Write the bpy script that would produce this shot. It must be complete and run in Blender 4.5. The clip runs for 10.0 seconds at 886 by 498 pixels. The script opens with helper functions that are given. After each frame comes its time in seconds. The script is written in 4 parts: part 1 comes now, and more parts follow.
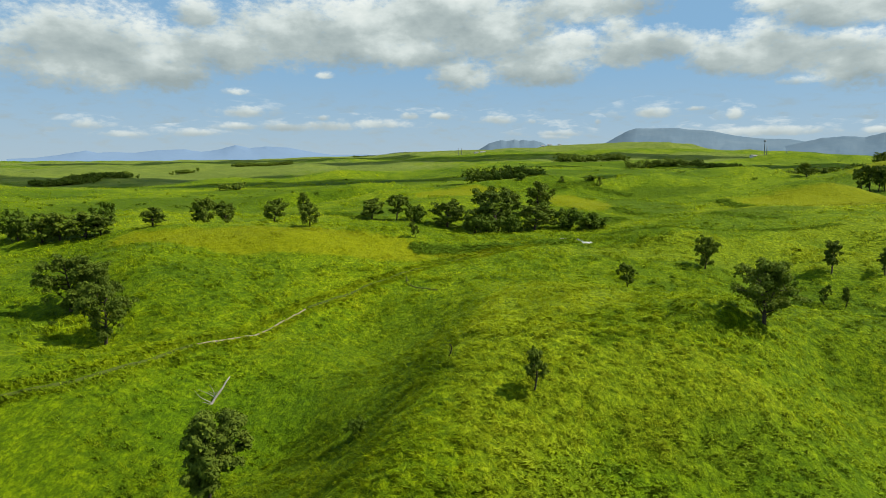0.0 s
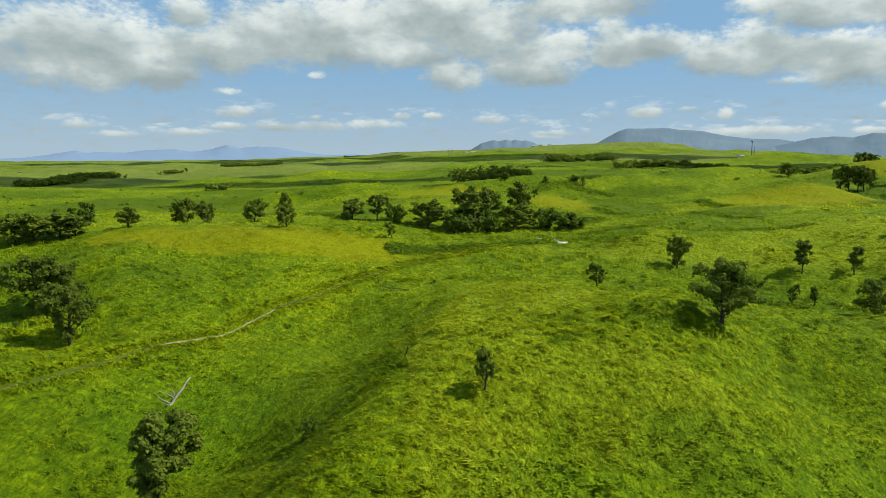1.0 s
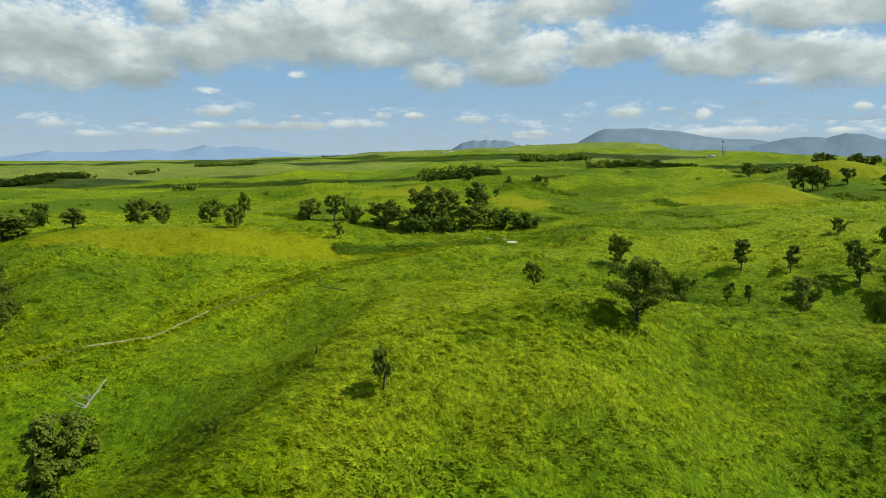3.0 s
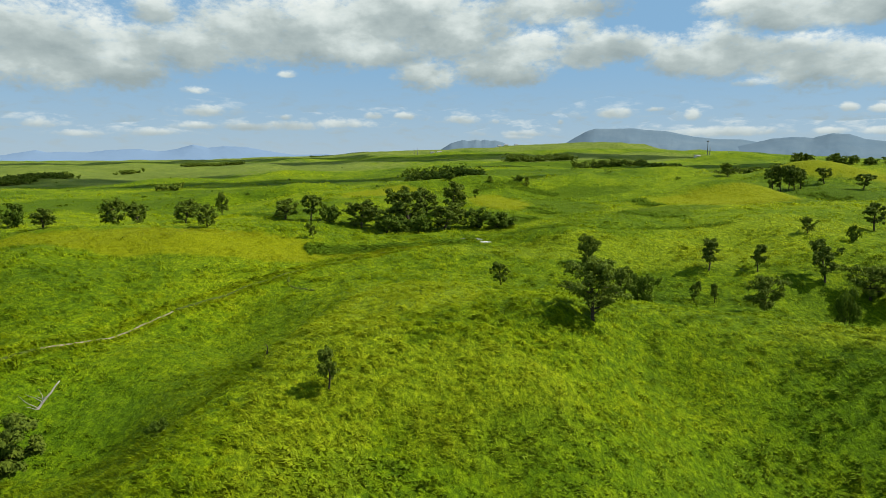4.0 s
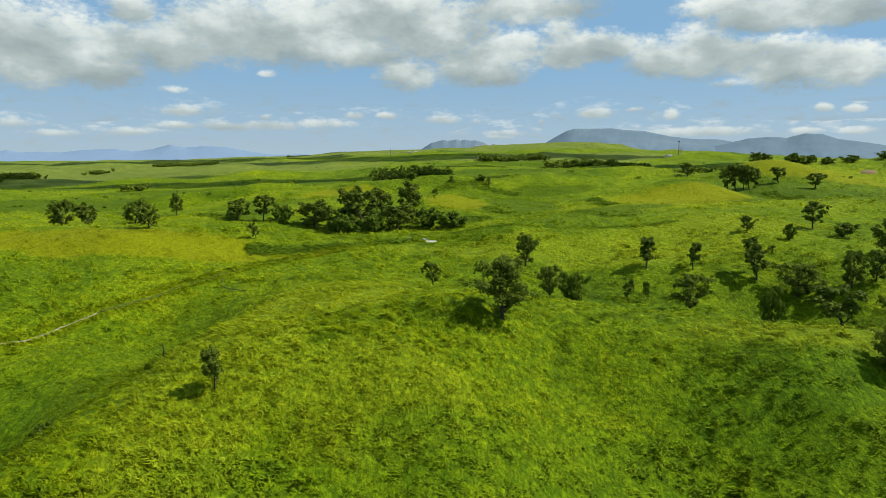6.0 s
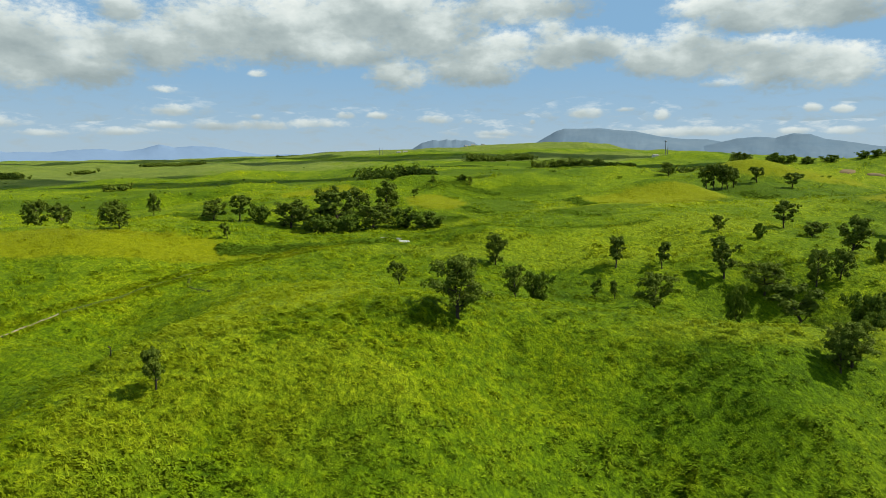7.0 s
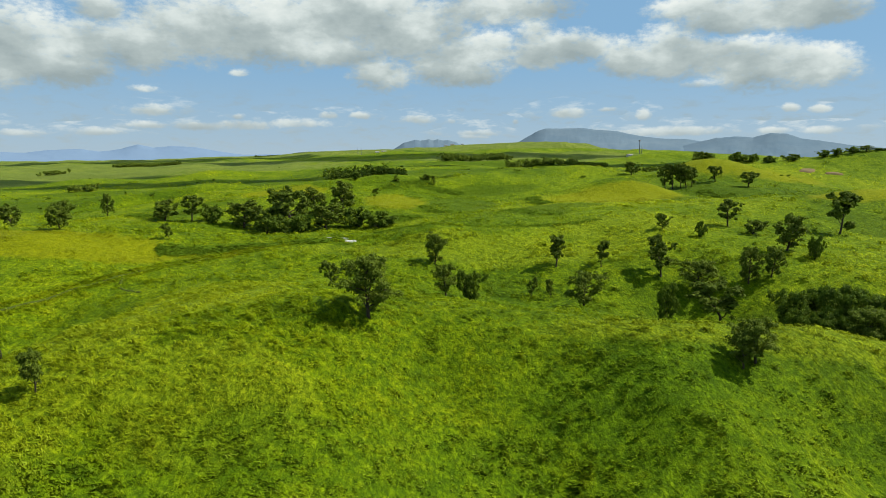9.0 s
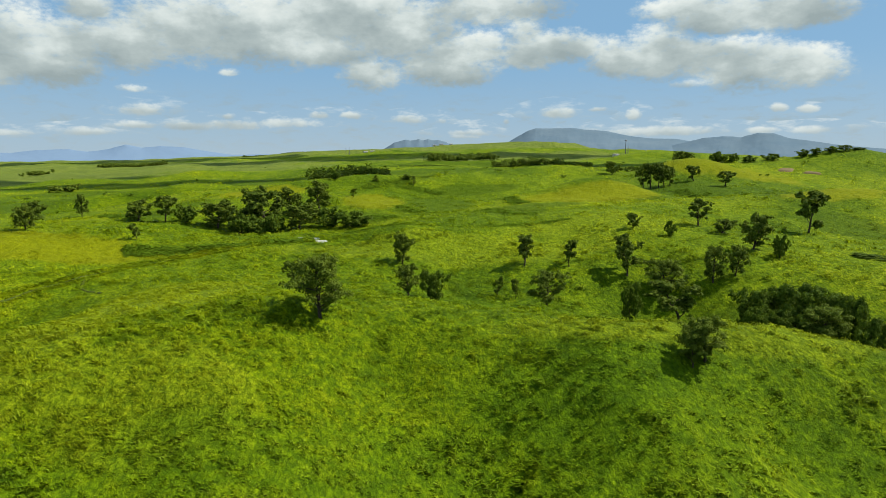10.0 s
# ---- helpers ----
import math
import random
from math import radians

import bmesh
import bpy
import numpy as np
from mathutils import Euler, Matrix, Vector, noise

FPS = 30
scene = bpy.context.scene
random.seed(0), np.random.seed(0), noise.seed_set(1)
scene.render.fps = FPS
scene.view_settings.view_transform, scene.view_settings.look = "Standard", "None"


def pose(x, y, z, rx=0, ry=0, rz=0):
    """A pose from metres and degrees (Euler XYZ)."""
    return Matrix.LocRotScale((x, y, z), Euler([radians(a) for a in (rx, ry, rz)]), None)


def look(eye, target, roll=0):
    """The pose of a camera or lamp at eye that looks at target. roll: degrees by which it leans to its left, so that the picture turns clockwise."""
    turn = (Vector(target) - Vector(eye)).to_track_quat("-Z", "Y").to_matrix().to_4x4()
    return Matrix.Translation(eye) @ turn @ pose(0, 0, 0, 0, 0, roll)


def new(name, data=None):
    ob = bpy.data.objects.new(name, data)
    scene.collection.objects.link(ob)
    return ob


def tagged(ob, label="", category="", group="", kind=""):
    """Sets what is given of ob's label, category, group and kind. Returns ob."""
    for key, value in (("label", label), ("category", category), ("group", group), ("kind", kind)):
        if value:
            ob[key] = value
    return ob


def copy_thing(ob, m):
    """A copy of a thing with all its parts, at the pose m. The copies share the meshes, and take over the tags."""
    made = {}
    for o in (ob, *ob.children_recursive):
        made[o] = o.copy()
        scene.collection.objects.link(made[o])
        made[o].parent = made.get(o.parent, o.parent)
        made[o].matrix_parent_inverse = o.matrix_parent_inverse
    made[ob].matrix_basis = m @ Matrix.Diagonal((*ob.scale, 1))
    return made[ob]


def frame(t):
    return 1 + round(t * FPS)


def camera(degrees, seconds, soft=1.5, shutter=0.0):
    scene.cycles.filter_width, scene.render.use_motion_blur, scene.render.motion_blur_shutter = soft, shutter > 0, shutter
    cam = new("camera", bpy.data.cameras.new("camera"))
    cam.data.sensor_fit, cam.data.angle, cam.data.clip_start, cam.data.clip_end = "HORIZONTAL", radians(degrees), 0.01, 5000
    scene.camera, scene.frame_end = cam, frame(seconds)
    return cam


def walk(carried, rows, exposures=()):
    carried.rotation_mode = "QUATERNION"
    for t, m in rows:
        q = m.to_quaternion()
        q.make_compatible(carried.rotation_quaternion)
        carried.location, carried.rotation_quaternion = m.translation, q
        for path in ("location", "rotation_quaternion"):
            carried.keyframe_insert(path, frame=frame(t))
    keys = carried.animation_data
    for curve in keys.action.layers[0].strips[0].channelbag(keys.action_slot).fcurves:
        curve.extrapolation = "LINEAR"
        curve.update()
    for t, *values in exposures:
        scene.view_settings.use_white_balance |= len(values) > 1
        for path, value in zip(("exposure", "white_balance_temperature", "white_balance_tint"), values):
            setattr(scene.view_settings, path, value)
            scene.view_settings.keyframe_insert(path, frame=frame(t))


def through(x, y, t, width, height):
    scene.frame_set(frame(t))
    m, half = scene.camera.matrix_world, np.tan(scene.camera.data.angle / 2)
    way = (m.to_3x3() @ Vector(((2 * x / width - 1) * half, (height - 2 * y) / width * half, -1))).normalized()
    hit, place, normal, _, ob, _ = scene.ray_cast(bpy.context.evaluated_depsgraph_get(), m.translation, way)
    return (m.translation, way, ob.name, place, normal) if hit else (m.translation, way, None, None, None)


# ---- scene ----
cam = camera(69.33, 10.0, soft=0.55, shutter=0.0)
EYE = 26.0
# seconds, x, y, z, yaw, pitch, roll
ROWS = [
    (0.0, 0.00, 0.00, 0.00, 3.180, -8.080, 0.048),
    (0.5, 2.08, -0.00, 0.04, 2.875, -8.081, 0.055),
    (1.0, 4.08, -0.01, 0.07, 2.526, -8.081, 0.061),
    (1.5, 6.04, -0.04, 0.09, 2.143, -8.082, 0.066),
    (2.0, 8.02, -0.07, 0.11, 1.737, -8.083, 0.068),
    (2.5, 10.04, -0.11, 0.12, 1.316, -8.084, 0.069),
    (3.0, 12.12, -0.15, 0.13, 0.886, -8.086, 0.068),
    (3.5, 14.26, -0.21, 0.14, 0.453, -8.087, 0.066),
    (4.0, 16.46, -0.28, 0.14, 0.024, -8.089, 0.062),
    (4.5, 18.72, -0.35, 0.13, -0.399, -8.092, 0.056),
    (5.0, 21.02, -0.43, 0.13, -0.813, -8.094, 0.049),
    (5.5, 23.35, -0.52, 0.12, -1.215, -8.096, 0.040),
    (6.0, 25.71, -0.61, 0.11, -1.606, -8.099, 0.029),
    (6.5, 28.06, -0.72, 0.09, -1.986, -8.102, 0.017),
    (7.0, 30.42, -0.82, 0.07, -2.356, -8.105, 0.003),
    (7.5, 32.77, -0.94, 0.05, -2.719, -8.109, -0.013),
    (8.0, 35.13, -1.06, 0.03, -3.080, -8.112, -0.030),
    (8.5, 37.50, -1.18, 0.00, -3.442, -8.116, -0.050),
    (9.0, 39.90, -1.32, -0.02, -3.813, -8.120, -0.070),
    (9.5, 42.39, -1.45, -0.05, -4.198, -8.124, -0.093),
    (10.0, 45.00, -1.59, -0.07, -4.607, -8.129, -0.117),
]
walk(cam, [(t, pose(x, y, EYE + z, 90 + pitch, 0, yaw) @ pose(0, 0, 0, 0, 0, roll)) for t, x, y, z, yaw, pitch, roll in ROWS])

# ---- world, sun ----
SUN_AZ, SUN_EL = 84.0, 50.0   # degrees clockwise from +y, and up


def sun_way():
    a, e = radians(SUN_AZ), radians(SUN_EL)
    return Vector((math.sin(a) * math.cos(e), math.cos(a) * math.cos(e), math.sin(e)))


sun = new("sun", bpy.data.lights.new("sun", "SUN"))
sun.data.energy, sun.data.angle, sun.data.color = 5.0, radians(0.6), (1.0, 0.94, 0.82)
scene.view_settings.exposure = 0.5
sun.matrix_world = look(sun_way() * 100, (0, 0, 0))

world = bpy.data.worlds.new("world")
scene.world = world
world.use_nodes = True


class Nodes:
    """Short calls for shader nodes."""

    def __init__(self, tree):
        self.tree = tree
        tree.nodes.clear()

    def add(self, kind):
        return self.tree.nodes.new(kind)

    def link(self, a, b):
        self.tree.links.new(a, b)

    def feed(self, socket, value):
        if isinstance(value, bpy.types.NodeSocket):
            self.link(value, socket)
        elif value is not None:
            socket.default_value = value

    def math(self, op, a, b=None, c=None, clamp=False):
        n = self.add("ShaderNodeMath")
        n.operation, n.use_clamp = op, clamp
        for s, v in zip(n.inputs, (a, b, c)):
            self.feed(s, v)
        return n.outputs[0]

    def noise(self, vector, scale, detail=4.0, rough=0.5, distort=0.0, dims="3D"):
        n = self.add("ShaderNodeTexNoise")
        n.noise_dimensions = dims
        self.feed(n.inputs["Vector"], vector)
        n.inputs["Scale"].default_value, n.inputs["Detail"].default_value = scale, detail
        n.inputs["Roughness"].default_value, n.inputs["Distortion"].default_value = rough, distort
        return n.outputs["Fac"]

    def span(self, value, a, b, c=0.0, d=1.0, smooth=False):
        n = self.add("ShaderNodeMapRange")
        n.interpolation_type = "SMOOTHSTEP" if smooth else "LINEAR"
        for s, v in zip(n.inputs, (value, a, b, c, d)):
            self.feed(s, v)
        return n.outputs[0]

    def mix(self, fac, a, b, blend="MIX"):
        n = self.add("ShaderNodeMix")
        n.data_type, n.blend_type = "RGBA", blend
        self.feed(n.inputs[0], fac)
        for s, v in ((n.inputs[6], a), (n.inputs[7], b)):
            self.feed(s, (*v, 1.0) if isinstance(v, tuple) and len(v) == 3 else v)
        return n.outputs[2]

    def ramp(self, fac, stops):
        n = self.add("ShaderNodeValToRGB")
        self.feed(n.inputs[0], fac)
        e = n.color_ramp.elements
        while len(e) < len(stops):
            e.new(0.5)
        for k, (at, col) in zip(e, stops):
            k.position, k.color = at, (*col, 1.0)
        return n.outputs[0]

    def scaled(self, vector, sx, sy, sz, turn=0.0):
        n = self.add("ShaderNodeMapping")
        self.feed(n.inputs["Vector"], vector)
        n.inputs["Scale"].default_value = (sx, sy, sz)
        n.inputs["Rotation"].default_value = (0, 0, turn)
        return n.outputs[0]


# bearing, height, half width, rise, drop and weight of each bank of cloud, in degrees
GREAT_BANK = [
    (-30.9, 7.5, 7.2, 3.8, 2.3, 1.25), (-25.8, 6.5, 3.6, 2.0, 1.1, 1.15), (-31.9, 8.8, 4.3, 2.3, 2.0, 1.25), (-23.5, 11.4, 2.0, 1.3, 1.3, 1.10),
    (-20.8, 8.7, 3.9, 2.0, 1.8, 1.25), (-15.5, 10.1, 6.0, 2.8, 2.5, 1.25), (-10.0, 10.7, 6.7, 3.0, 3.0, 1.25), (-3.8, 11.8, 7.3, 3.0, 3.0, 1.35),
    (-6.2, 8.6, 5.8, 2.0, 1.0, 1.15), (-25.0, 8.4, 3.0, 2.0, 1.4, 1.25), (5.0, 7.4, 4.2, 1.6, 1.3, 1.2), (1.1, 10.5, 5.3, 2.5, 2.3, 1.25), (-1.4, 7.2, 2.9, 1.3, 1.5, 1.15),
]
WEST_BANKS = [
    (12.0, 8.8, 3.0, 1.5, 1.3, 1.15), (14.8, 9.0, 3.6, 1.5, 1.2, 1.15),
    (5.0, 8.6, 4.3, 1.5, 1.5, 1.15), (7.9, 9.3, 2.9, 1.3, 1.5, 1.15), (8.8, 12.2, 6.1, 1.8, 1.1, 1.15), (11.7, 10.3, 1.9, 1.8, 1.3, 0.85),
    (19.5, 7.8, 2.6, 2.0, 1.2, 1.20), (22.5, 7.8, 3.7, 2.5, 1.5, 1.25), (25.8, 7.9, 3.1, 1.5, 1.5, 1.15), (29.3, 7.4, 3.6, 1.8, 2.1, 1.25),
    (33.0, 7.0, 3.1, 1.5, 1.8, 1.25), (27.6, 10.6, 4.5, 1.8, 1.0, 1.25), (32.0, 10.6, 4.4, 2.0, 1.1, 1.25), (24.4, 11.7, 3.6, 1.0, 0.9, 1.15),
]
LOW_PUFFS = [
    (-20.0, 3.7, 1.8, 0.7, 0.4, 0.90), (-20.9, 2.6, 2.0, 0.4, 0.3, 0.80), (-31.8, 2.5, 1.4, 0.6, 0.4, 0.80), (-29.2, 1.9, 2.3, 0.3, 0.3, 0.70),
    (-24.1, 2.0, 2.5, 0.4, 0.3, 0.80), (-16.7, 2.6, 2.8, 0.4, 0.4, 0.85), (-13.0, 2.7, 3.3, 0.5, 0.4, 0.80), (-8.7, 2.9, 2.9, 0.5, 0.4, 0.80),
    (-6.1, 3.6, 1.0, 0.4, 0.3, 0.80), (-3.4, 3.6, 1.1, 0.4, 0.3, 0.85), (-13.5, 3.4, 0.7, 0.3, 0.3, 0.70), (1.6, 3.3, 1.6, 0.5, 0.4, 0.85),
]
FAR_PUFFS = [
    (7.1, 2.1, 2.0, 0.4, 0.3, 0.80), (14.5, 3.8, 1.8, 0.5, 0.5, 0.90), (18.1, 4.0, 1.0, 0.3, 0.2, 0.70), (20.9, 3.5, 0.7, 0.6, 0.5, 0.90),
    (23.3, 2.1, 4.9, 0.5, 0.4, 0.80), (31.8, 3.8, 0.7, 0.4, 0.4, 0.85), (33.8, 3.6, 0.8, 0.4, 0.3, 0.85), (30.8, 2.1, 1.3, 0.3, 0.3, 0.80),
    (34.1, 2.0, 1.7, 0.4, 0.3, 0.80), (4.6, 3.2, 0.5, 0.3, 0.3, 0.60), (10.2, 3.1, 0.4, 0.3, 0.3, 0.70), (-13.3, 7.0, 1.0, 0.4, 0.4, 0.70),
    (25.1, 5.9, 1.6, 0.4, 0.4, 0.80), (6.6, 1.8, 1.5, 0.3, 0.2, 0.70), (-20.8, 5.4, 1.7, 0.4, 0.3, 0.45),
]
CLOUDS = GREAT_BANK + WEST_BANKS + LOW_PUFFS + FAR_PUFFS


def build_sky():
    """Blue sky with cumulus: clouds by bearing and height in degrees, ragged by noise, flat and grey below, bright above."""
    k = Nodes(world.node_tree)
    sky = k.add("ShaderNodeTexSky")
    sky.sky_type, sky.sun_disc = "NISHITA", False
    sky.sun_elevation, sky.sun_rotation = radians(SUN_EL), radians(SUN_AZ)
    sky.altitude, sky.air_density, sky.dust_density, sky.ozone_density = 800, 1.0, 0.6, 2.5
    way = k.add("ShaderNodeTexCoord").outputs["Generated"]
    split = k.add("ShaderNodeSeparateXYZ")
    k.link(way, split.inputs[0])
    x, y, z = split.outputs
    az = k.math("MULTIPLY", k.math("ARCTAN2", x, y), 57.2958)
    el = k.math("MULTIPLY", k.math("ARCSINE", z), 57.2958)
    flat = k.add("ShaderNodeCombineXYZ")
    k.link(az, flat.inputs[0]), k.link(k.math("MULTIPLY", el, 1.7), flat.inputs[1])
    plane = flat.outputs[0]
    rag = k.noise(plane, 0.42, 7.0, 0.56, 0.15)
    fine = k.noise(plane, 1.5, 5.0, 0.6, 0.1)
    puff = k.noise(plane, 0.16, 5.0, 0.5)
    density = shade = None
    for a, e, w, up, down, weight in CLOUDS:
        u = k.math("DIVIDE", k.math("SUBTRACT", az, a), w)
        v = k.math("SUBTRACT", el, e)
        v = k.math("MAXIMUM", k.math("DIVIDE", v, up), k.math("DIVIDE", v, -down))
        d = k.math("SUBTRACT", weight, k.math("MULTIPLY_ADD", u, u, k.math("MULTIPLY", v, v)))
        s = k.math("DIVIDE", k.math("SUBTRACT", el, e - down), up + down)
        if density is None:
            density, shade = d, s
        else:
            more = k.math("MULTIPLY_ADD", k.math("SUBTRACT", d, density), 0.8, 0.5, clamp=True)
            shade = k.math("ADD", k.math("MULTIPLY", s, more), k.math("MULTIPLY", shade, k.math("SUBTRACT", 1.0, more)))
            density = k.math("SMOOTH_MAX", density, d, 0.5)
    # past the placed banks the sky goes on with broken cumulus
    away = k.span(k.math("ABSOLUTE", az), 44.0, 60.0)
    high = k.span(el, 15.0, 22.0)
    wild = k.math("MULTIPLY_ADD", k.noise(way, 2.6, 6.0, 0.55), 5.0, -2.6)
    out = k.math("MAXIMUM", away, high)
    density = k.math("ADD", k.math("MULTIPLY", density, k.math("SUBTRACT", 1.0, out)), k.math("MULTIPLY", wild, out))
    body = k.math("ADD", density, k.math("ADD", k.math("MULTIPLY_ADD", rag, 2.0, -1.0), k.math("MULTIPLY_ADD", fine, 1.7, -0.85)))
    cover = k.math("MULTIPLY", k.span(body, -0.4, 0.95, smooth=True), k.span(el, 0.2, 1.2))
    lit = k.math("ADD", k.math("MULTIPLY", shade, 0.75), k.math("MULTIPLY_ADD", puff, 1.9, -0.88))
    lit = k.math("ADD", lit, k.math("MULTIPLY_ADD", rag, 0.7, -0.35))
    lit = k.math("SUBTRACT", lit, k.span(body, 0.6, 2.2, 0.0, 0.16))
    white = k.ramp(lit, [(0.0, (3.5, 4.3, 4.4)), (0.35, (4.95, 5.8, 5.75)), (0.6, (7.05, 7.9, 7.7)), (0.9, (9.0, 9.6, 9.2))])
    veil = k.noise(k.scaled(plane, 0.6, 1.1, 1.0), 0.8, 6.0, 0.62, 0.2)
    veil = k.math("MULTIPLY", k.span(veil, 0.46, 0.72, 0.0, 0.6, smooth=True), k.math("MULTIPLY", k.span(el, 6.5, 3.0), k.span(el, 0.2, 1.2)))
    cover = k.math("MAXIMUM", cover, veil)
    haze = k.math("POWER", k.span(el, 9.0, 0.0), 1.6)
    blue = k.mix(k.math("MULTIPLY", haze, 0.75), k.mix(0.8, sky.outputs[0], (2.55, 4.85, 7.3)), (4.75, 5.9, 6.6))
    white = k.mix(k.span(el, 5.0, 1.0, 0.0, 0.45), white, (5.4, 6.4, 6.9))
    bg = k.add("ShaderNodeBackground")
    bg.inputs["Strength"].default_value = 0.066
    k.link(k.mix(cover, blue, white), bg.inputs[0])
    k.link(bg.outputs[0], k.add("ShaderNodeOutputWorld").inputs[0])


build_sky()
# Rounded hills and hollows: x, y, height, radius, by distance from the first eye
NEAR_SPUR = [
    (-25, 15, -2.8, 9), (40, 10, -2.2, 24), (-7, 44, 2.6, 10), (15, 53, -5.4, 11),
    (-32, 47, -5.8, 13), (5, 58, 4.6, 12), (-20, 59, -2.9, 13), (52, 47, -2.6, 13),
    (16, 71, 3.2, 13), (-32, 71, -4.5, 13), (52, 59, -7.7, 13), (80, 10, -3.0, 21),
    (-80, -20, -1.6, 36), (-80, -20, -5.1, 61), (-80, 35, -3.1, 32), (-56, 71, 2.1, 13),
    (40, 83, 1.5, 13), (88, 35, -4.5, 20), (16, 95, 2.0, 13), (-20, 95, -4.9, 13),
    (52, 83, 2.5, 13), (-80, 59, -2.2, 13),
]
SIDE_VALLEYS = [
    (-20, 107, -3.2, 13), (100, -50, -9.9, 85), (100, -50, -4.7, 57), (100, 59, -4.9, 13),
    (-68, 95, -3.7, 13), (76, 95, 4.4, 13), (64, 107, -3.1, 13), (124, 35, -5.0, 32),
    (100, 83, 3.7, 13), (16, 131, -2.1, 13), (130, 40, -2.8, 23), (136, 35, -3.9, 32),
    (52, 131, -2.2, 13), (64, 131, -2.5, 13), (100, 107, -7.0, 13), (88, 119, -3.7, 20),
    (136, 71, -1.4, 13), (124, 95, -5.5, 13), (-20, 155, 2.6, 13), (136, 83, -2.6, 13),
    (40, 155, 2.4, 13), (-56, 155, 3.2, 20),
]
HILLS_BEHIND = [(0, -300, -5.2, 180), (0, -300, 0.4, 60), (-300, -200, -3.3, 132), (300, -200, -4.3, 120), (300, -200, -3.7, 69)]
SPUR_SWELLS = [
    (-6, 46, -0.3, 7), (12, 55, -1, 3), (23, 56, -0.3, 3), (10, 59, 0.6, 3), (26, 63, 1.7, 6), (56, 64, -0.7, 4),
    (-21, 65, -1.8, 4), (66, 65, -0.5, 4), (44, 75, -2.6, 4), (9, 81, -0.4, 4), (74, 64, 1.1, 4), (31, 82, 2, 5),
    (-41, 62, 0.8, 5), (53, 80, -0.8, 11), (72, 73, 0.9, 5), (68, 80, 0.5, 5), (91, 63, -1.4, 5), (81, 77, 1.1, 8),
    (-18, 91, -1.7, 5), (-24, 90, 3.3, 5), (98, 74, 0.6, 6),
]
VALLEY_SWELLS = [
    (48, 110, -0.5, 15), (-55, 88, -4.1, 6), (27, 116, -0.8, 6), (-30, 107, 1.2, 6), (-58, 93, 2.6, 6), (79, 106, -3.6, 10),
    (73, 109, 2.6, 6), (-38, 112, -0.5, 7), (-11, 124, -0.6, 7), (-56, 108, 1.9, 7), (-68, 102, -1.1, 7), (47, 134, 1.7, 7),
    (95, 119, -1.9, 7), (-66, 114, 2.2, 7), (12, 143, 1, 8), (-50, 131, -1.1, 8), (-19, 143, -1.4, 8), (-6, 146, -1.3, 8),
    (71, 140, 0.8, 8), (84, 135, 0.4, 8), (95, 130, 1, 8),
]
FIELD_SWELLS = [
    (114, 120, 2.2, 8), (-3, 151, -0.7, 30), (-70, 127, 2.5, 8), (43, 153, -1.9, 8), (62, 152, -1.3, 8), (33, 157, -2.6, 8),
    (-44, 145, 1.5, 8), (86, 154, -2, 9), (48, 165, 1.5, 9), (-59, 150, 0.7, 9), (-59, 150, 0.5, 34), (-59, 150, -1.5, 21),
    (-48, 164, 0.3, 22), (-48, 164, 0.6, 15), (-57, 164, 0.4, 57), (-33, 175, -0.6, 23), (-33, 175, -1, 36), (-33, 175, 0.7, 15),
    (-67, 164, 0.4, 10), (-82, 156, 2.9, 10), (-73, 162, 0.5, 16),
]
TRACK_SWELLS = [
    (35, 186, -1.3, 10), (-85, 157, 0.9, 23), (103, 173, 0.8, 10), (127, 163, -1.2, 10), (66, 193, 2.8, 16), (0, 198, -2.4, 10),
    (-102, 160, 3.2, 10), (-102, 160, -0.7, 62), (-116, 158, 2, 11), (124, 183, 5.2, 26), (-123, 158, -2.1, 26), (-123, 158, 3.4, 11),
    (27, 212, 1.9, 11), (-49, 203, 1.4, 27), (-49, 203, 1.4, 18), (-49, 203, 0.7, 42), (57, 212, 0.7, 27), (37, 231, 1.7, 12),
    (97, 219, 1.5, 12), (174, 196, 4.4, 20), (-22, 247, 1.4, 78),
]
DOWN_SWELLS = [
    (-11, 250, 3.3, 21), (26, 252, 2, 21), (93, 252, 1, 13), (-93, 238, -0.3, 51), (-93, 238, -1.3, 81), (-54, 253, 1.3, 52),
    (203, 194, 4.2, 14), (203, 194, 3.1, 22), (-55, 264, 0.5, 23), (128, 254, 5.5, 14), (72, 284, -2.1, 15), (-77, 278, -1, 91),
    (-70, 281, 1.5, 15), (3, 299, 4.3, 37), (3, 299, 3.6, 15), (183, 254, 1.9, 15), (-43, 295, 3.5, 15), (156, 271, 6.7, 59),
    (30, 309, 3.6, 16), (43, 311, 3.8, 16), (65, 309, 0.7, 16),
]
RIDGE_SWELLS = [
    (103, 308, 1.2, 16), (-80, 307, -4.5, 17), (76, 325, 3.3, 17), (207, 287, 2.9, 17), (93, 337, 5.1, 28), (-99, 328, 4.6, 18),
    (192, 307, 7, 18), (-67, 349, 3.6, 18), (130, 343, 2.8, 18), (142, 341, 3.5, 18), (-50, 358, 4.1, 19), (197, 329, 3.4, 19),
    (230, 349, 2.2, 21), (225, 356, 2.5, 21), (241, 353, 2.5, 51), (258, 354, 2.1, 22), (130, 426, 4.2, 85), (296, 360, 3.8, 37),
    (310, 356, 4.1, 23), (326, 350, 4.5, 38), (326, 350, 3.7, 24),
]
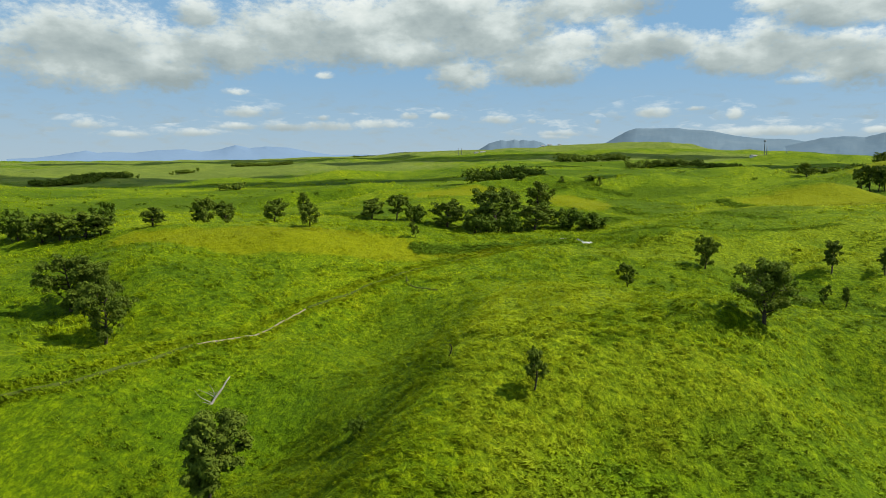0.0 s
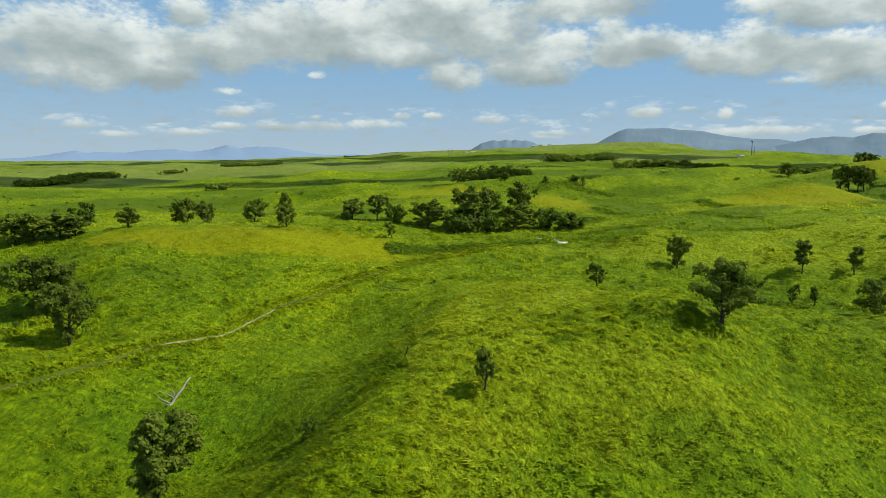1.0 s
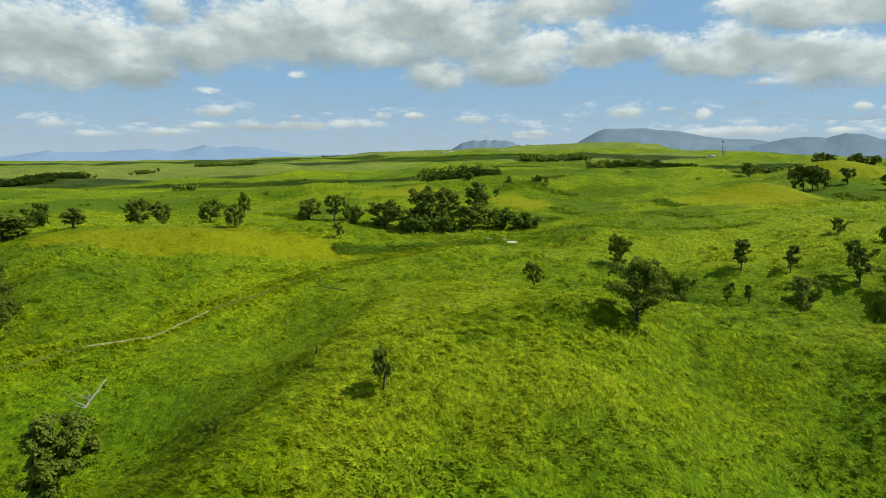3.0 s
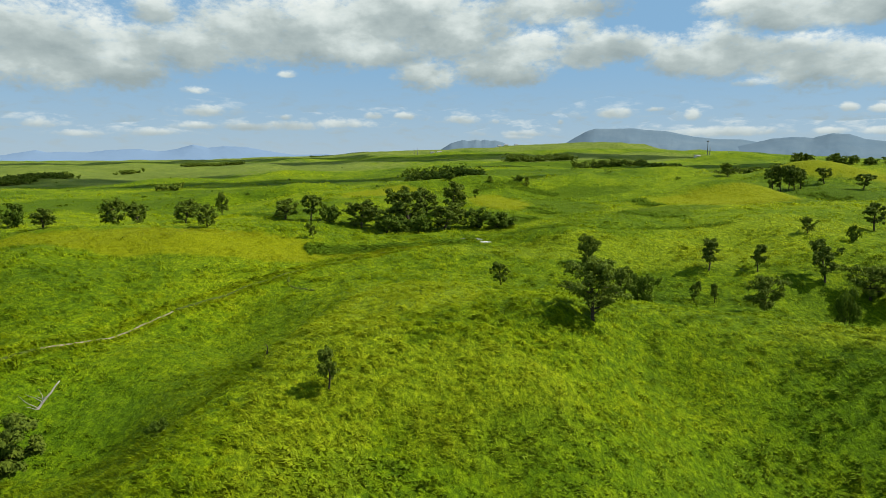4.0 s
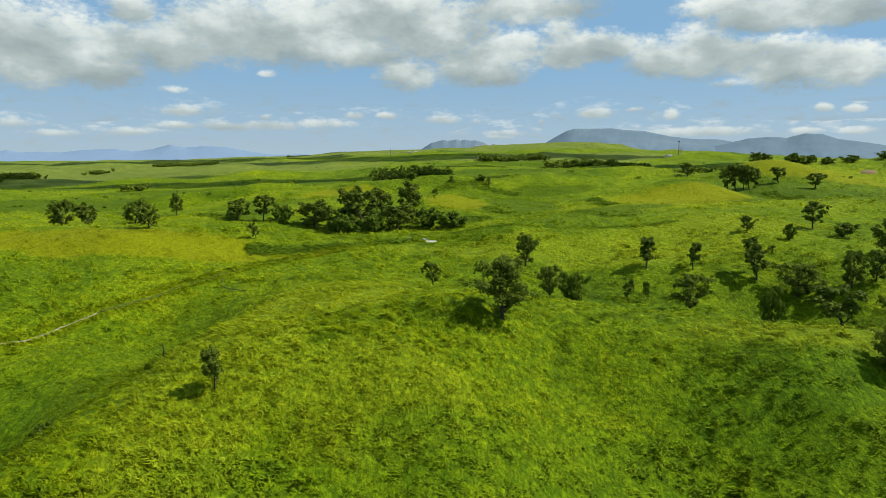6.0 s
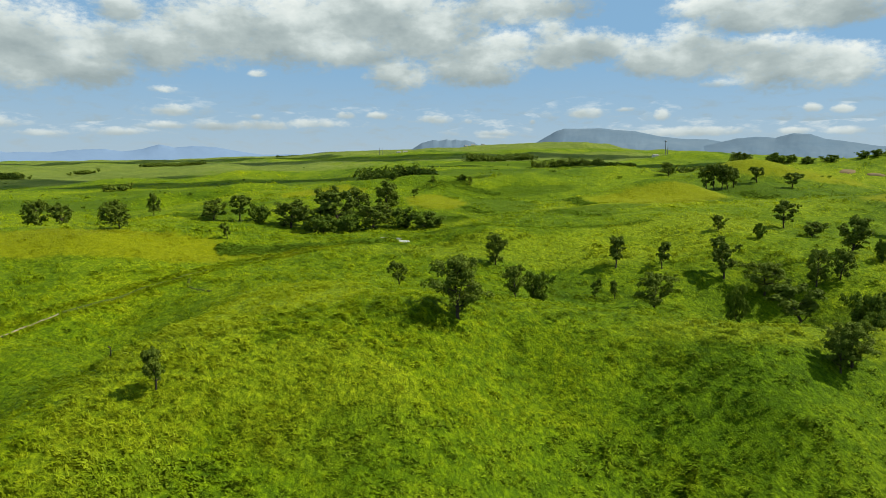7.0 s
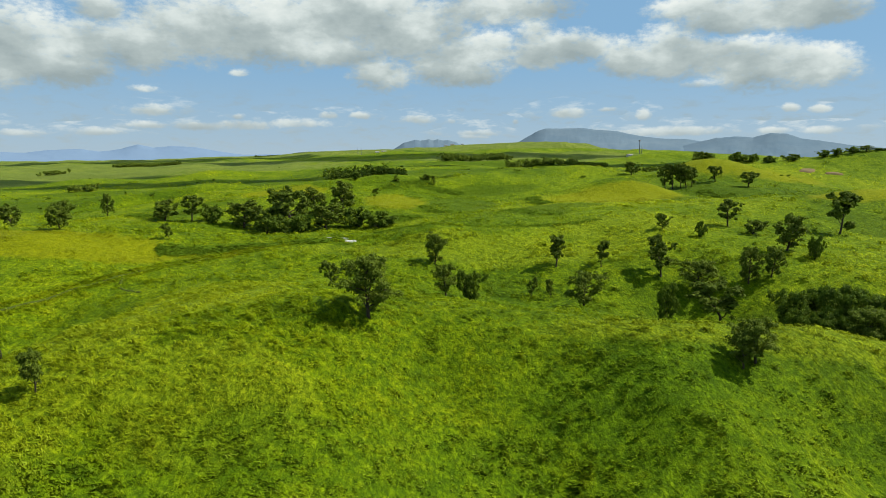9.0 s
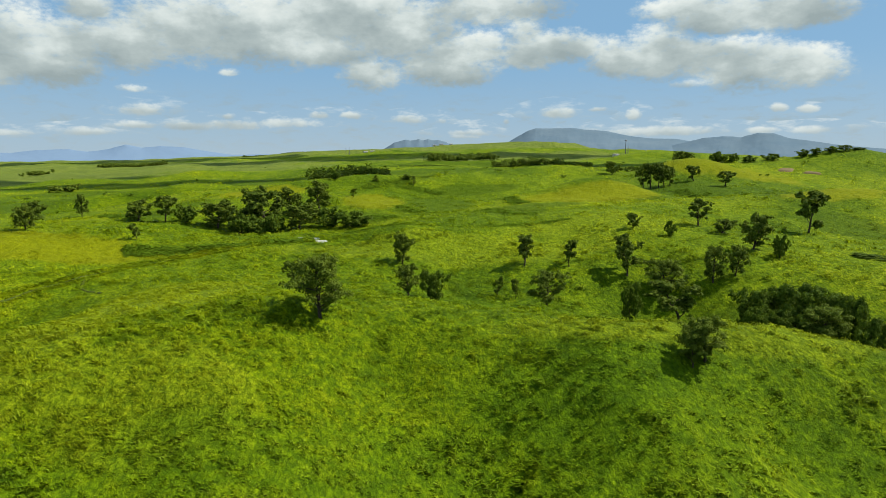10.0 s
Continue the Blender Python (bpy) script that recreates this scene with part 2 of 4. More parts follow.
FAR_SWELLS = [
    (326, 350, 4.8, 89), (145, 465, 2.7, 93), (-186, 437, -2.5, 59), (301, 417, 3.4, 97), (-65, 558, -2.3, 29), (-128, 591, 4.3, 31),
    (10, 626, 4.6, 121), (10, 626, 2.6, 51), (-242, 572, 4.2, 32), (-308, 575, -3.1, 54), (-308, 575, -3.1, 33), (-178, 656, -1.7, 35),
    (62, 725, 2.9, 88), (-353, 674, -2.7, 93), (-353, 674, -3.1, 148),
]
FAR_DOWNS = [
    (361, 605, 4.4, 139), (365, 716, 4.0, 159), (319, 750, 3.3, 161), (454, 1432, 3.2, 299),
    (454, 1432, 4.2, 524), (117, 1546, 3.9, 310), (397, 1500, 4.4, 541), (397, 1500, 3.9, 309),
    (250, 1541, 4.3, 312), (250, 1541, 4.5, 545), (326, 1527, 4.2, 312), (326, 1527, 4.5, 545),
    (406, 1556, 4.1, 321), (406, 1556, 4.5, 561), (-255, 1781, 3.8, 631), (-475, 2044, 3.7, 736),
    (-475, 2044, 2.8, 421),
]
HILLS = NEAR_SPUR + SIDE_VALLEYS + HILLS_BEHIND + FAR_DOWNS
HILLS += SPUR_SWELLS + VALLEY_SWELLS + FIELD_SWELLS + TRACK_SWELLS + DOWN_SWELLS + RIDGE_SWELLS + FAR_SWELLS

# Long crests of the downs: half depth, then x, y and rise along each
CRESTS = []
CRESTS.append((28.8, [(-549, 707, 5.0), (-478, 816, 2.9), (-368, 817, 0.9), (-240, 761, 3.5), (-148, 682, 4.0)]))
CRESTS.append((20.5, [(56, 689, 0.3), (114, 714, 2.8), (161, 677, -4.1)]))
CRESTS.append((70, [(-126, 1544, 5.2), (117, 1546, 0.6), (250, 1541, 3.1), (326, 1527, 8.9), (400, 1510, 13.5), (451, 1485, 10.8), (480, 1455, 0.5), (496, 1418, -10.6)]))
CRESTS.append((28.8, [(316, 792, 6.3), (361, 773, 9.0), (408, 750, 6.7)]))
CRESTS.append((60, [(-1199, 1467, 5.9), (-907, 1665, 3.8), (-686, 1876, 3.8), (-413, 1853, 4.8), (-138, 1694, 6.1)]))
CRESTS.append((25.6, [(-594, 1095, 0.4), (-363, 1141, -0.8), (-160, 1138, -0.0), (19, 1150, 0.5)]))
CRESTS.append((25.6, [(160, 968, -0.2), (255, 917, 2.4), (310, 794, -5.8)]))
CRESTS.append((6, [(62, 91, -0.6), (71, 91, -1.8), (79, 90, -2.2), (87, 88, -1.2), (94, 85, 0.1), (102, 83, 1.0), (109, 81, 2.1), (113, 79, 2.8), (119, 77, 3.7), (130, 72, 4.0)]))
CRESTS.append((3.5, [(-8, 38, 0.3), (-7, 44, 0.9), (-6, 56, 1.0), (-3, 68, 0.9), (-1, 82, 0.9), (1, 97, 0.6), (3, 108, 0.2)]))
CRESTS.append((4, [(-15, 40, -0.3), (-13, 57, -1.1), (-10, 68, -1.1), (-9, 80, -1.0), (-8, 97, -0.8), (-6, 108, -0.2)]))
# Lips placed along brows in the camera's view, with troughs behind that sharpen them
CRESTS.append((5, [(-85, 157, 0.3), (-79, 161, 0.7), (-73, 162, 0.7), (-67, 164, 0.7), (-57, 164, 0.7), (-48, 164, 0.3)]))
CRESTS.append((7, [(-93, 170, -0.4), (-87, 174, -1.1), (-81, 175, -1.1), (-74, 177, -1.1), (-64, 177, -1.1), (-54, 177, -0.4)]))
CRESTS.append((7, [(-77, 278, 0.4), (-70, 280, 1.1), (-59, 278, 1.1), (-52, 290, 1.1), (-43, 295, 1.1), (-28, 296, 1.1), (-12, 296, 1.1), (3, 299, 1.1), (19, 305, 1.1), (30, 309, 1.1), (43, 311, 1.1), (57, 309, 0.4)]))
CRESTS.append((9.8, [(-84, 297, -0.7), (-76, 300, -1.8), (-65, 298, -1.8), (-58, 311, -1.8), (-48, 315, -1.8), (-31, 316, -1.8), (-15, 316, -1.8), (2, 320, -1.8), (19, 326, -1.8), (30, 331, -1.8), (45, 332, -1.8), (59, 331, -0.7)]))
CRESTS.append((8, [(-99, 328, 0.6), (-82, 339, 1.4), (-67, 349, 1.4), (-50, 358, 0.6)]))
CRESTS.append((11.2, [(-107, 350, -0.9), (-89, 362, -2.2), (-73, 372, -2.2), (-55, 382, -0.9)]))
CRESTS.append((6, [(83, 238, 0.4), (92, 248, 1.1), (103, 255, 1.1), (115, 259, 1.1), (126, 257, 1.1), (135, 251, 1.1), (143, 240, 1.1), (147, 225, 1.1), (149, 210, 0.4)]))
CRESTS.append((8.4, [(87, 254, -0.7), (96, 265, -1.8), (108, 272, -1.8), (122, 277, -1.8), (133, 275, -1.8), (143, 268, -1.8), (151, 257, -1.8), (156, 240, -1.8), (157, 224, -0.7)]))
CRESTS.append((8, [(76, 325, 0.5), (93, 337, 1.3), (109, 343, 1.3), (130, 343, 1.3), (142, 341, 1.3), (152, 329, 0.5)]))
CRESTS.append((11.2, [(80, 347, -0.8), (98, 360, -2.1), (115, 367, -2.1), (138, 366, -2.1), (150, 364, -2.1), (161, 352, -0.8)]))
CRESTS.append((8, [(177, 315, 0.4), (192, 307, 1.1), (200, 298, 1.1), (207, 287, 0.4)]))
CRESTS.append((11.2, [(188, 337, -0.7), (204, 328, -1.8), (213, 318, -1.8), (220, 307, -0.7)]))
CRESTS.append((14, [(-295, 533, 0.9), (-280, 541, 2.2), (-266, 560, 2.2), (-242, 572, 2.2), (-213, 574, 0.9)]))
CRESTS.append((19.6, [(-316, 569, -1.4), (-301, 578, -3.5), (-286, 598, -3.5), (-260, 610, -3.5), (-229, 612, -1.4)]))
CRESTS.append((14, [(-149, 575, 0.9), (-128, 591, 2.2), (-105, 607, 0.9)]))
CRESTS.append((19.6, [(-160, 615, -1.4), (-138, 632, -3.5), (-114, 648, -1.4)]))



# ---- terrain ----
def ground_z(x, y):
    """Height of the bare ground: hills and hollows, a drop behind the first fields, and the long crests."""
    x, y = np.atleast_1d(np.asarray(x, float)), np.atleast_1d(np.asarray(y, float))
    z = np.full(x.shape, 5.0)
    for hx, hy, hh, hr in HILLS:
        z += hh * np.exp(-((x - hx) ** 2 + (y - hy) ** 2) / (2 * hr * hr))
    d = np.hypot(x - 20, y + 8)
    u, v = np.clip((d - 165) / 60, 0, 1), np.clip((d - 900) / 500, 0, 1)
    z -= 2.8 * u * u * (3 - 2 * u) * (1 - v)
    for depth, line in CRESTS:
        near, rise = np.full(x.shape, 1e9), np.zeros(x.shape)
        for (ax, ay, ah), (bx, by, bh) in zip(line, line[1:]):
            s = np.clip(((x - ax) * (bx - ax) + (y - ay) * (by - ay)) / ((bx - ax) ** 2 + (by - ay) ** 2), 0, 1)
            off = np.hypot(x - ax - s * (bx - ax), y - ay - s * (by - ay))
            closer = off < near
            near, rise = np.where(closer, off, near), np.where(closer, ah + s * (bh - ah), rise)
        z += rise * np.exp(-near * near / (2 * depth * depth))
    return z


def gz(x, y):
    """The same height at one place."""
    z = 5.0
    for hx, hy, hh, hr in HILLS:
        q = ((x - hx) ** 2 + (y - hy) ** 2) / (2 * hr * hr)
        if q < 30:
            z += hh * math.exp(-q)
    d = math.hypot(x - 20, y + 8)
    u, v = min(max((d - 165) / 60, 0), 1), min(max((d - 900) / 500, 0), 1)
    z -= 2.8 * u * u * (3 - 2 * u) * (1 - v)
    for depth, line in CRESTS:
        near, rise = 1e9, 0.0
        for (ax, ay, ah), (bx, by, bh) in zip(line, line[1:]):
            s = min(max(((x - ax) * (bx - ax) + (y - ay) * (by - ay)) / ((bx - ax) ** 2 + (by - ay) ** 2), 0), 1)
            off = math.hypot(x - ax - s * (bx - ax), y - ay - s * (by - ay))
            if off < near:
                near, rise = off, ah + s * (bh - ah)
        z += rise * math.exp(-near * near / (2 * depth * depth))
    return z


def relief(x, y):
    """Lumps of tall grass near by and, further off, low swells and rolls."""
    r = math.hypot(x - 20, y + 8)
    z = 0.30 * noise.fractal(Vector((x * 0.16, y * 0.16, 0.0)), 0.8, 2.0, 4)
    if r > 150:
        z += min((r - 150) / 300, 1) * 0.8 * noise.fractal(Vector((x * 0.03, y * 0.03, 7.0)), 0.9, 2.0, 4)
    if r > 450:
        z += min((r - 450) / 400, 1) * 5.5 * noise.fractal(Vector((x * 0.0085, y * 0.0085, 3.0)), 1.0, 2.0, 3)
    return z


def sheet_z(x, y):
    """Height of the ground's sheet."""
    return gz(x, y) + relief(x, y)

# ---- materials ----
def material(name):
    m = bpy.data.materials.new(name)
    m.use_nodes = True
    return m, Nodes(m.node_tree)


def finish(k, colour, rough=0.8, bump=None, strength=0.4, depth=0.1, through=None, spec=0.3):
    """Principled surface; through: colour of the light that leaves let through."""
    p = k.add("ShaderNodeBsdfPrincipled")
    k.feed(p.inputs["Base Color"], (*colour, 1.0) if isinstance(colour, tuple) else colour)
    k.feed(p.inputs["Roughness"], rough)
    p.inputs["Specular IOR Level"].default_value = spec
    if bump is not None:
        b = k.add("ShaderNodeBump")
        b.inputs["Strength"].default_value, b.inputs["Distance"].default_value = strength, depth
        k.link(bump, b.inputs["Height"])
        k.link(b.outputs[0], p.inputs["Normal"])
    out = p.outputs[0]
    if through is not None:
        t = k.add("ShaderNodeBsdfTranslucent")
        k.feed(t.inputs[0], through)
        mixed = k.add("ShaderNodeMixShader")
        mixed.inputs[0].default_value = 0.35
        k.link(out, mixed.inputs[1]), k.link(t.outputs[0], mixed.inputs[2])
        out = mixed.outputs[0]
    k.link(out, k.add("ShaderNodeOutputMaterial").inputs[0])


def position(k):
    return k.add("ShaderNodeNewGeometry").outputs["Position"]


# x, y, half width and half depth of patches with their own growth or painted light
YELLOW_FIELDS = [(-45, 145, 46, 12), (38, 248, 13, 31), (119, 234, 29, 17), (126, 382, 24, 34), (210, 305, 38, 34), (-10, 276, 20, 16), (187, 193, 19, 10)]
# Hollows: lush growth, with the shade of their slopes put into its green
SHADED_LUSH_HOLLOWS = [(-44, 58, 22, 16), (-36, 44, 20, 12), (-17, 72, 10, 34), (-13, 100, 9, 18), (-26, 52, 14, 14)]
# Dark scrub, and shade of flanks and clouds painted as darker grass
SCRUB_AND_SHADE = [(-177, 320, 32, 60), (-99, 416, 42, 60), (-165, 435, 38, 30), (-205, 368, 38, 3), (-55, 485, 35, 42), (36, 206, 11, 10), (77, 294, 13, 9), (64, 252, 14, 35), (84, 206, 13, 19), (171, 254, 10, 20), (264, 550, 48, 60), (-130, 325, 28, 53), (-40, 226, 12, 16), (82, 524, 56, 55), (170, 164, 11, 14)]
SCRUB_AND_SHADE += [(-200, 1010, 220, 40), (-40, 1005, 80, 34), (110, 700, 70, 24), (-330, 760, 120, 22)]
SCRUB_AND_SHADE += [(100, 106, 26, 9), (96, 214, 14, 7), (128, 222, 26, 6), (86, 292, 20, 8), (110, 268, 26, 7), (150, 250, 20, 6)]
# Sunlit spur top, slopes and brows, painted as lighter grass
LIT_SWARDS = [(4, 64, 8, 26), (12, 98, 12, 20), (60, 150, 46, 13), (102, 166, 28, 12), (20, 62, 12, 9), (-14, 270, 30, 9), (88, 82, 30, 7), (-60, 165, 34, 8)]
# Far downs whose grass colour carries painted distance haze
HAZED_DOWNS = [(-420, 900, 420, 330), (-900, 1700, 900, 600), (150, 1650, 900, 420), (300, 1000, 300, 180)]
LEAFY_WEEDS = [(58, 60, 24, 9), (74, 70, 22, 7), (30, 56, 12, 6), (14, 48, 11, 6), (36, 50, 13, 6), (88, 60, 20, 10), (-30, 74, 12, 12), (62, 112, 24, 8)]


def fields(k, p, ragged, which):
    """1 inside the fields, fading at ragged edges to 0."""
    split = k.add("ShaderNodeSeparateXYZ")
    k.link(p, split.inputs[0])
    best = None
    for x, y, w, d in which:
        u = k.math("DIVIDE", k.math("SUBTRACT", split.outputs[0], float(x)), float(w))
        v = k.math("DIVIDE", k.math("SUBTRACT", split.outputs[1], float(y)), float(d))
        q = k.math("SUBTRACT", 1.0, k.math("MULTIPLY_ADD", u, u, k.math("MULTIPLY", v, v)))
        best = q if best is None else k.math("MAXIMUM", best, q)
    return k.span(k.math("ADD", best, k.math("MULTIPLY_ADD", ragged, 1.5, -0.75)), -0.1, 0.4, smooth=True)


def grass_colour(k, p):
    """Meadow greens: broad yellow and deep swathes, clumps, fine streaks; by patch also painted shade, sunlight and
    haze.
    """
    broad = k.noise(k.scaled(p, 1.0, 1.0, 0.0), 0.014, 3.0, 0.5, 0.6)
    swathe = k.noise(k.scaled(p, 1.0, 0.55, 0.0, 0.5), 0.08, 5.0, 0.62, 0.8)
    clump = k.noise(p, 0.85, 5.0, 0.68, 0.4)
    fac = k.math("ADD", k.math("MULTIPLY_ADD", broad, 0.9, -0.225), k.math("ADD", k.math("MULTIPLY", swathe, 0.55), k.math("MULTIPLY_ADD", clump, 0.95, -0.475)))
    mottle = k.noise(p, 0.21, 5.0, 0.7, 0.5)
    fac = k.math("ADD", fac, k.math("MULTIPLY_ADD", mottle, 0.5, -0.25))
    green = k.ramp(fac, [(0.22, (0.042, 0.082, 0.0007)), (0.42, (0.098, 0.156, 0.0008)), (0.57, (0.162, 0.224, 0.0010)), (0.78, (0.260, 0.306, 0.004))])
    yellow = k.ramp(clump, [(0.3, (0.124, 0.142, 0.0007)), (0.7, (0.188, 0.196, 0.0009))])
    weeds = k.ramp(clump, [(0.36, (0.050, 0.105, 0.0015)), (0.6, (0.100, 0.185, 0.002)), (0.8, (0.16, 0.26, 0.008))])
    shaded_lush = k.ramp(clump, [(0.3, (0.044, 0.080, 0.0008)), (0.7, (0.088, 0.140, 0.0010))])
    green = k.mix(k.math("MULTIPLY", fields(k, p, swathe, SHADED_LUSH_HOLLOWS), 0.32), green, shaded_lush)
    green = k.mix(k.math("MULTIPLY", fields(k, p, swathe, SCRUB_AND_SHADE), 0.78), green, shaded_lush)
    lit_green = k.ramp(clump, [(0.3, (0.165, 0.218, 0.003)), (0.7, (0.270, 0.318, 0.010))])
    green = k.mix(k.math("MULTIPLY", fields(k, p, swathe, LIT_SWARDS), 0.5), green, lit_green)
    ripe = fields(k, p, swathe, YELLOW_FIELDS)
    green = k.mix(k.math("MULTIPLY", ripe, 0.85), green, yellow)
    green = k.mix(k.math("MULTIPLY", fields(k, p, swathe, HAZED_DOWNS), 0.75), green, k.ramp(swathe, [(0.3, (0.130, 0.165, 0.030)), (0.7, (0.215, 0.245, 0.055))]))
    return k.mix(k.math("MULTIPLY", fields(k, p, swathe, LEAFY_WEEDS), 0.46), green, weeds), ripe


def make_meadow():
    m, k = material("meadow")
    p = position(k)
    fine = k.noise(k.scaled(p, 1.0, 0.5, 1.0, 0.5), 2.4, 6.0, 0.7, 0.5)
    coarse = k.noise(p, 0.45, 5.0, 0.65, 0.3)
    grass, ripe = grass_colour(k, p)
    # Shade between the tussocks is put into the sheet's colour
    gap_shade = k.math("MULTIPLY", k.span(fine, 0.40, 0.64, 0.78, 0.0), k.math("MULTIPLY_ADD", ripe, -0.7, 1.0))
    colour = k.mix(gap_shade, grass, (0.022, 0.048, 0.0008))
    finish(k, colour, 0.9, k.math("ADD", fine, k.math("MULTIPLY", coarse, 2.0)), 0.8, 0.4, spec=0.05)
    return m


def make_blades():
    m, k = material("grass_blades")
    p = position(k)
    vary = k.add("ShaderNodeNewGeometry").outputs["Random Per Island"]
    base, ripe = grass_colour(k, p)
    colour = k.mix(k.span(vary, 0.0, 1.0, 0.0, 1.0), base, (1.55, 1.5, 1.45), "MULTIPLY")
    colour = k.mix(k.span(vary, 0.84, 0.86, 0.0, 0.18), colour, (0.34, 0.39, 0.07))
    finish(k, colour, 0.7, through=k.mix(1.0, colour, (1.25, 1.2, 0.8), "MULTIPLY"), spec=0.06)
    return m


def make_leaves(name, dark, light):
    m, k = material(name)
    vary = k.add("ShaderNodeNewGeometry").outputs["Random Per Island"]
    tree = k.add("ShaderNodeObjectInfo").outputs["Random"]
    patch = k.noise(position(k), 0.9, 3.0, 0.6)
    fac = k.math("ADD", k.math("MULTIPLY", vary, 0.5), k.math("ADD", k.math("MULTIPLY", tree, 0.2), k.math("MULTIPLY_ADD", patch, 0.6, -0.15)))
    colour = k.mix(fac, dark, light)
    finish(k, colour, 0.75, through=k.mix(0.5, colour, (0.09, 0.14, 0.006)), spec=0.08)
    return m


def make_bark():
    m, k = material("bark")
    p = position(k)
    grain = k.noise(k.scaled(p, 6, 6, 1.5), 2.0, 5.0, 0.65)
    colour = k.ramp(grain, [(0.3, (0.018, 0.014, 0.009)), (0.7, (0.060, 0.046, 0.030))])
    finish(k, colour, 0.9, grain, 0.6, 0.03)
    return m


def make_deadwood():
    m, k = material("weathered_wood")
    grain = k.noise(k.scaled(position(k), 5, 5, 1.2), 2.5, 5.0, 0.6)
    finish(k, k.ramp(grain, [(0.3, (0.16, 0.14, 0.12)), (0.7, (0.38, 0.35, 0.31))]), 0.9, grain, 0.5, 0.03)
    return m


def make_haze_blue(name, low, high):
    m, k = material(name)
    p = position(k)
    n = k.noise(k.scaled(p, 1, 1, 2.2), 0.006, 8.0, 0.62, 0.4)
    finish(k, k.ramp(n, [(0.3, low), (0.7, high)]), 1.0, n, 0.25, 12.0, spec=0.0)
    return m


MEADOW, BLADES, BARK, DEADWOOD = make_meadow(), make_blades(), make_bark(), make_deadwood()
LEAVES = make_leaves("oak_leaves", (0.030, 0.058, 0.007), (0.170, 0.222, 0.020))
YOUNG_LEAVES = make_leaves("young_leaves", (0.022, 0.048, 0.004), (0.165, 0.215, 0.020))
SCRUB = make_leaves("scrub_leaves", (0.024, 0.054, 0.005), (0.130, 0.190, 0.014))
HERBS = make_leaves("verge_herbs", (0.060, 0.120, 0.003), (0.140, 0.230, 0.008))


def mesh_of(name, verts, faces, mats=(), smooth=True):
    me = bpy.data.meshes.new(name)
    me.from_pydata([tuple(v) for v in verts], [], [tuple(f) for f in faces])
    for m in mats:
        me.materials.append(m)
    me.polygons.foreach_set("use_smooth", [smooth] * len(me.polygons))
    me.update()
    return me


def array_mesh(name, verts, faces, mat, smooth):
    """A mesh from arrays of vertices and of faces with the same count of corners."""
    me = bpy.data.meshes.new(name)
    me.vertices.add(len(verts))
    me.vertices.foreach_set("co", np.asarray(verts, np.float32).ravel())
    me.loops.add(faces.size)
    me.loops.foreach_set("vertex_index", np.asarray(faces, np.int32).ravel())
    me.polygons.add(len(faces))
    me.polygons.foreach_set("loop_start", np.arange(0, faces.size, faces.shape[1], dtype=np.int32))
    me.polygons.foreach_set("use_smooth", np.full(len(faces), smooth))
    me.materials.append(mat)
    me.update(calc_edges=True)
    return me


# ---- ground ----
def build_ground():
    """One sheet round the walk, fine ahead of it and coarse behind, out to the horizon."""
    ahead = np.radians(np.linspace(-50, 62, 560))
    behind = np.radians(np.linspace(62, 310, 64))[1:-1]
    turn = np.concatenate([ahead, behind])
    r = np.concatenate([[0.01, 6, 12, 18, 24, 28], np.geomspace(31, 4700, 520)])
    a, rr = np.meshgrid(turn, r)
    x, y = 20 + rr * np.sin(a), -8 + rr * np.cos(a)
    z = ground_z(x.ravel(), y.ravel()).reshape(x.shape)
    z += np.array([relief(px, py) for px, py in zip(x.ravel(), y.ravel())]).reshape(z.shape)
    n, w = len(r), len(turn)
    i = np.arange(n * w).reshape(n, w)
    j = np.roll(i, -1, axis=1)
    quads = np.stack([i[:-1], j[:-1], j[1:], i[1:]], -1).reshape(-1, 4)
    verts = np.stack([x, y, z], -1).reshape(-1, 3)
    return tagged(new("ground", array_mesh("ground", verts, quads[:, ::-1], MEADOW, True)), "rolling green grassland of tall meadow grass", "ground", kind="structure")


ground = build_ground()

# ---- trees ----
def tube(verts, faces, points, radii, sides=6):
    """A tapered limb along points, closed at its end."""
    start = len(verts)
    for n, (p, r) in enumerate(zip(points, radii)):
        way = (points[min(n + 1, len(points) - 1)] - points[max(n - 1, 0)]).normalized()
        side = way.cross(Vector((0.31, 0.95, 0.05))).normalized()
        up = way.cross(side)
        for s in range(sides):
            a = 2 * math.pi * s / sides
            verts.append(p + (side * math.cos(a) + up * math.sin(a)) * r)
    for n in range(len(points) - 1):
        for s in range(sides):
            a, b = start + n * sides + s, start + n * sides + (s + 1) % sides
            faces.append((a, b, b + sides, a + sides))
    faces.append(tuple(range(start + (len(points) - 1) * sides, start + len(points) * sides)))


def limb(rng, root, way, length, bend, steps=4):
    pts, p, w = [root.copy()], root.copy(), way.normalized()
    for _ in range(steps):
        w = (w + Vector((rng.gauss(0, bend), rng.gauss(0, bend), rng.gauss(0, bend * 0.6) + 0.06))).normalized()
        p = p + w * (length / steps)
        pts.append(p.copy())
    return pts


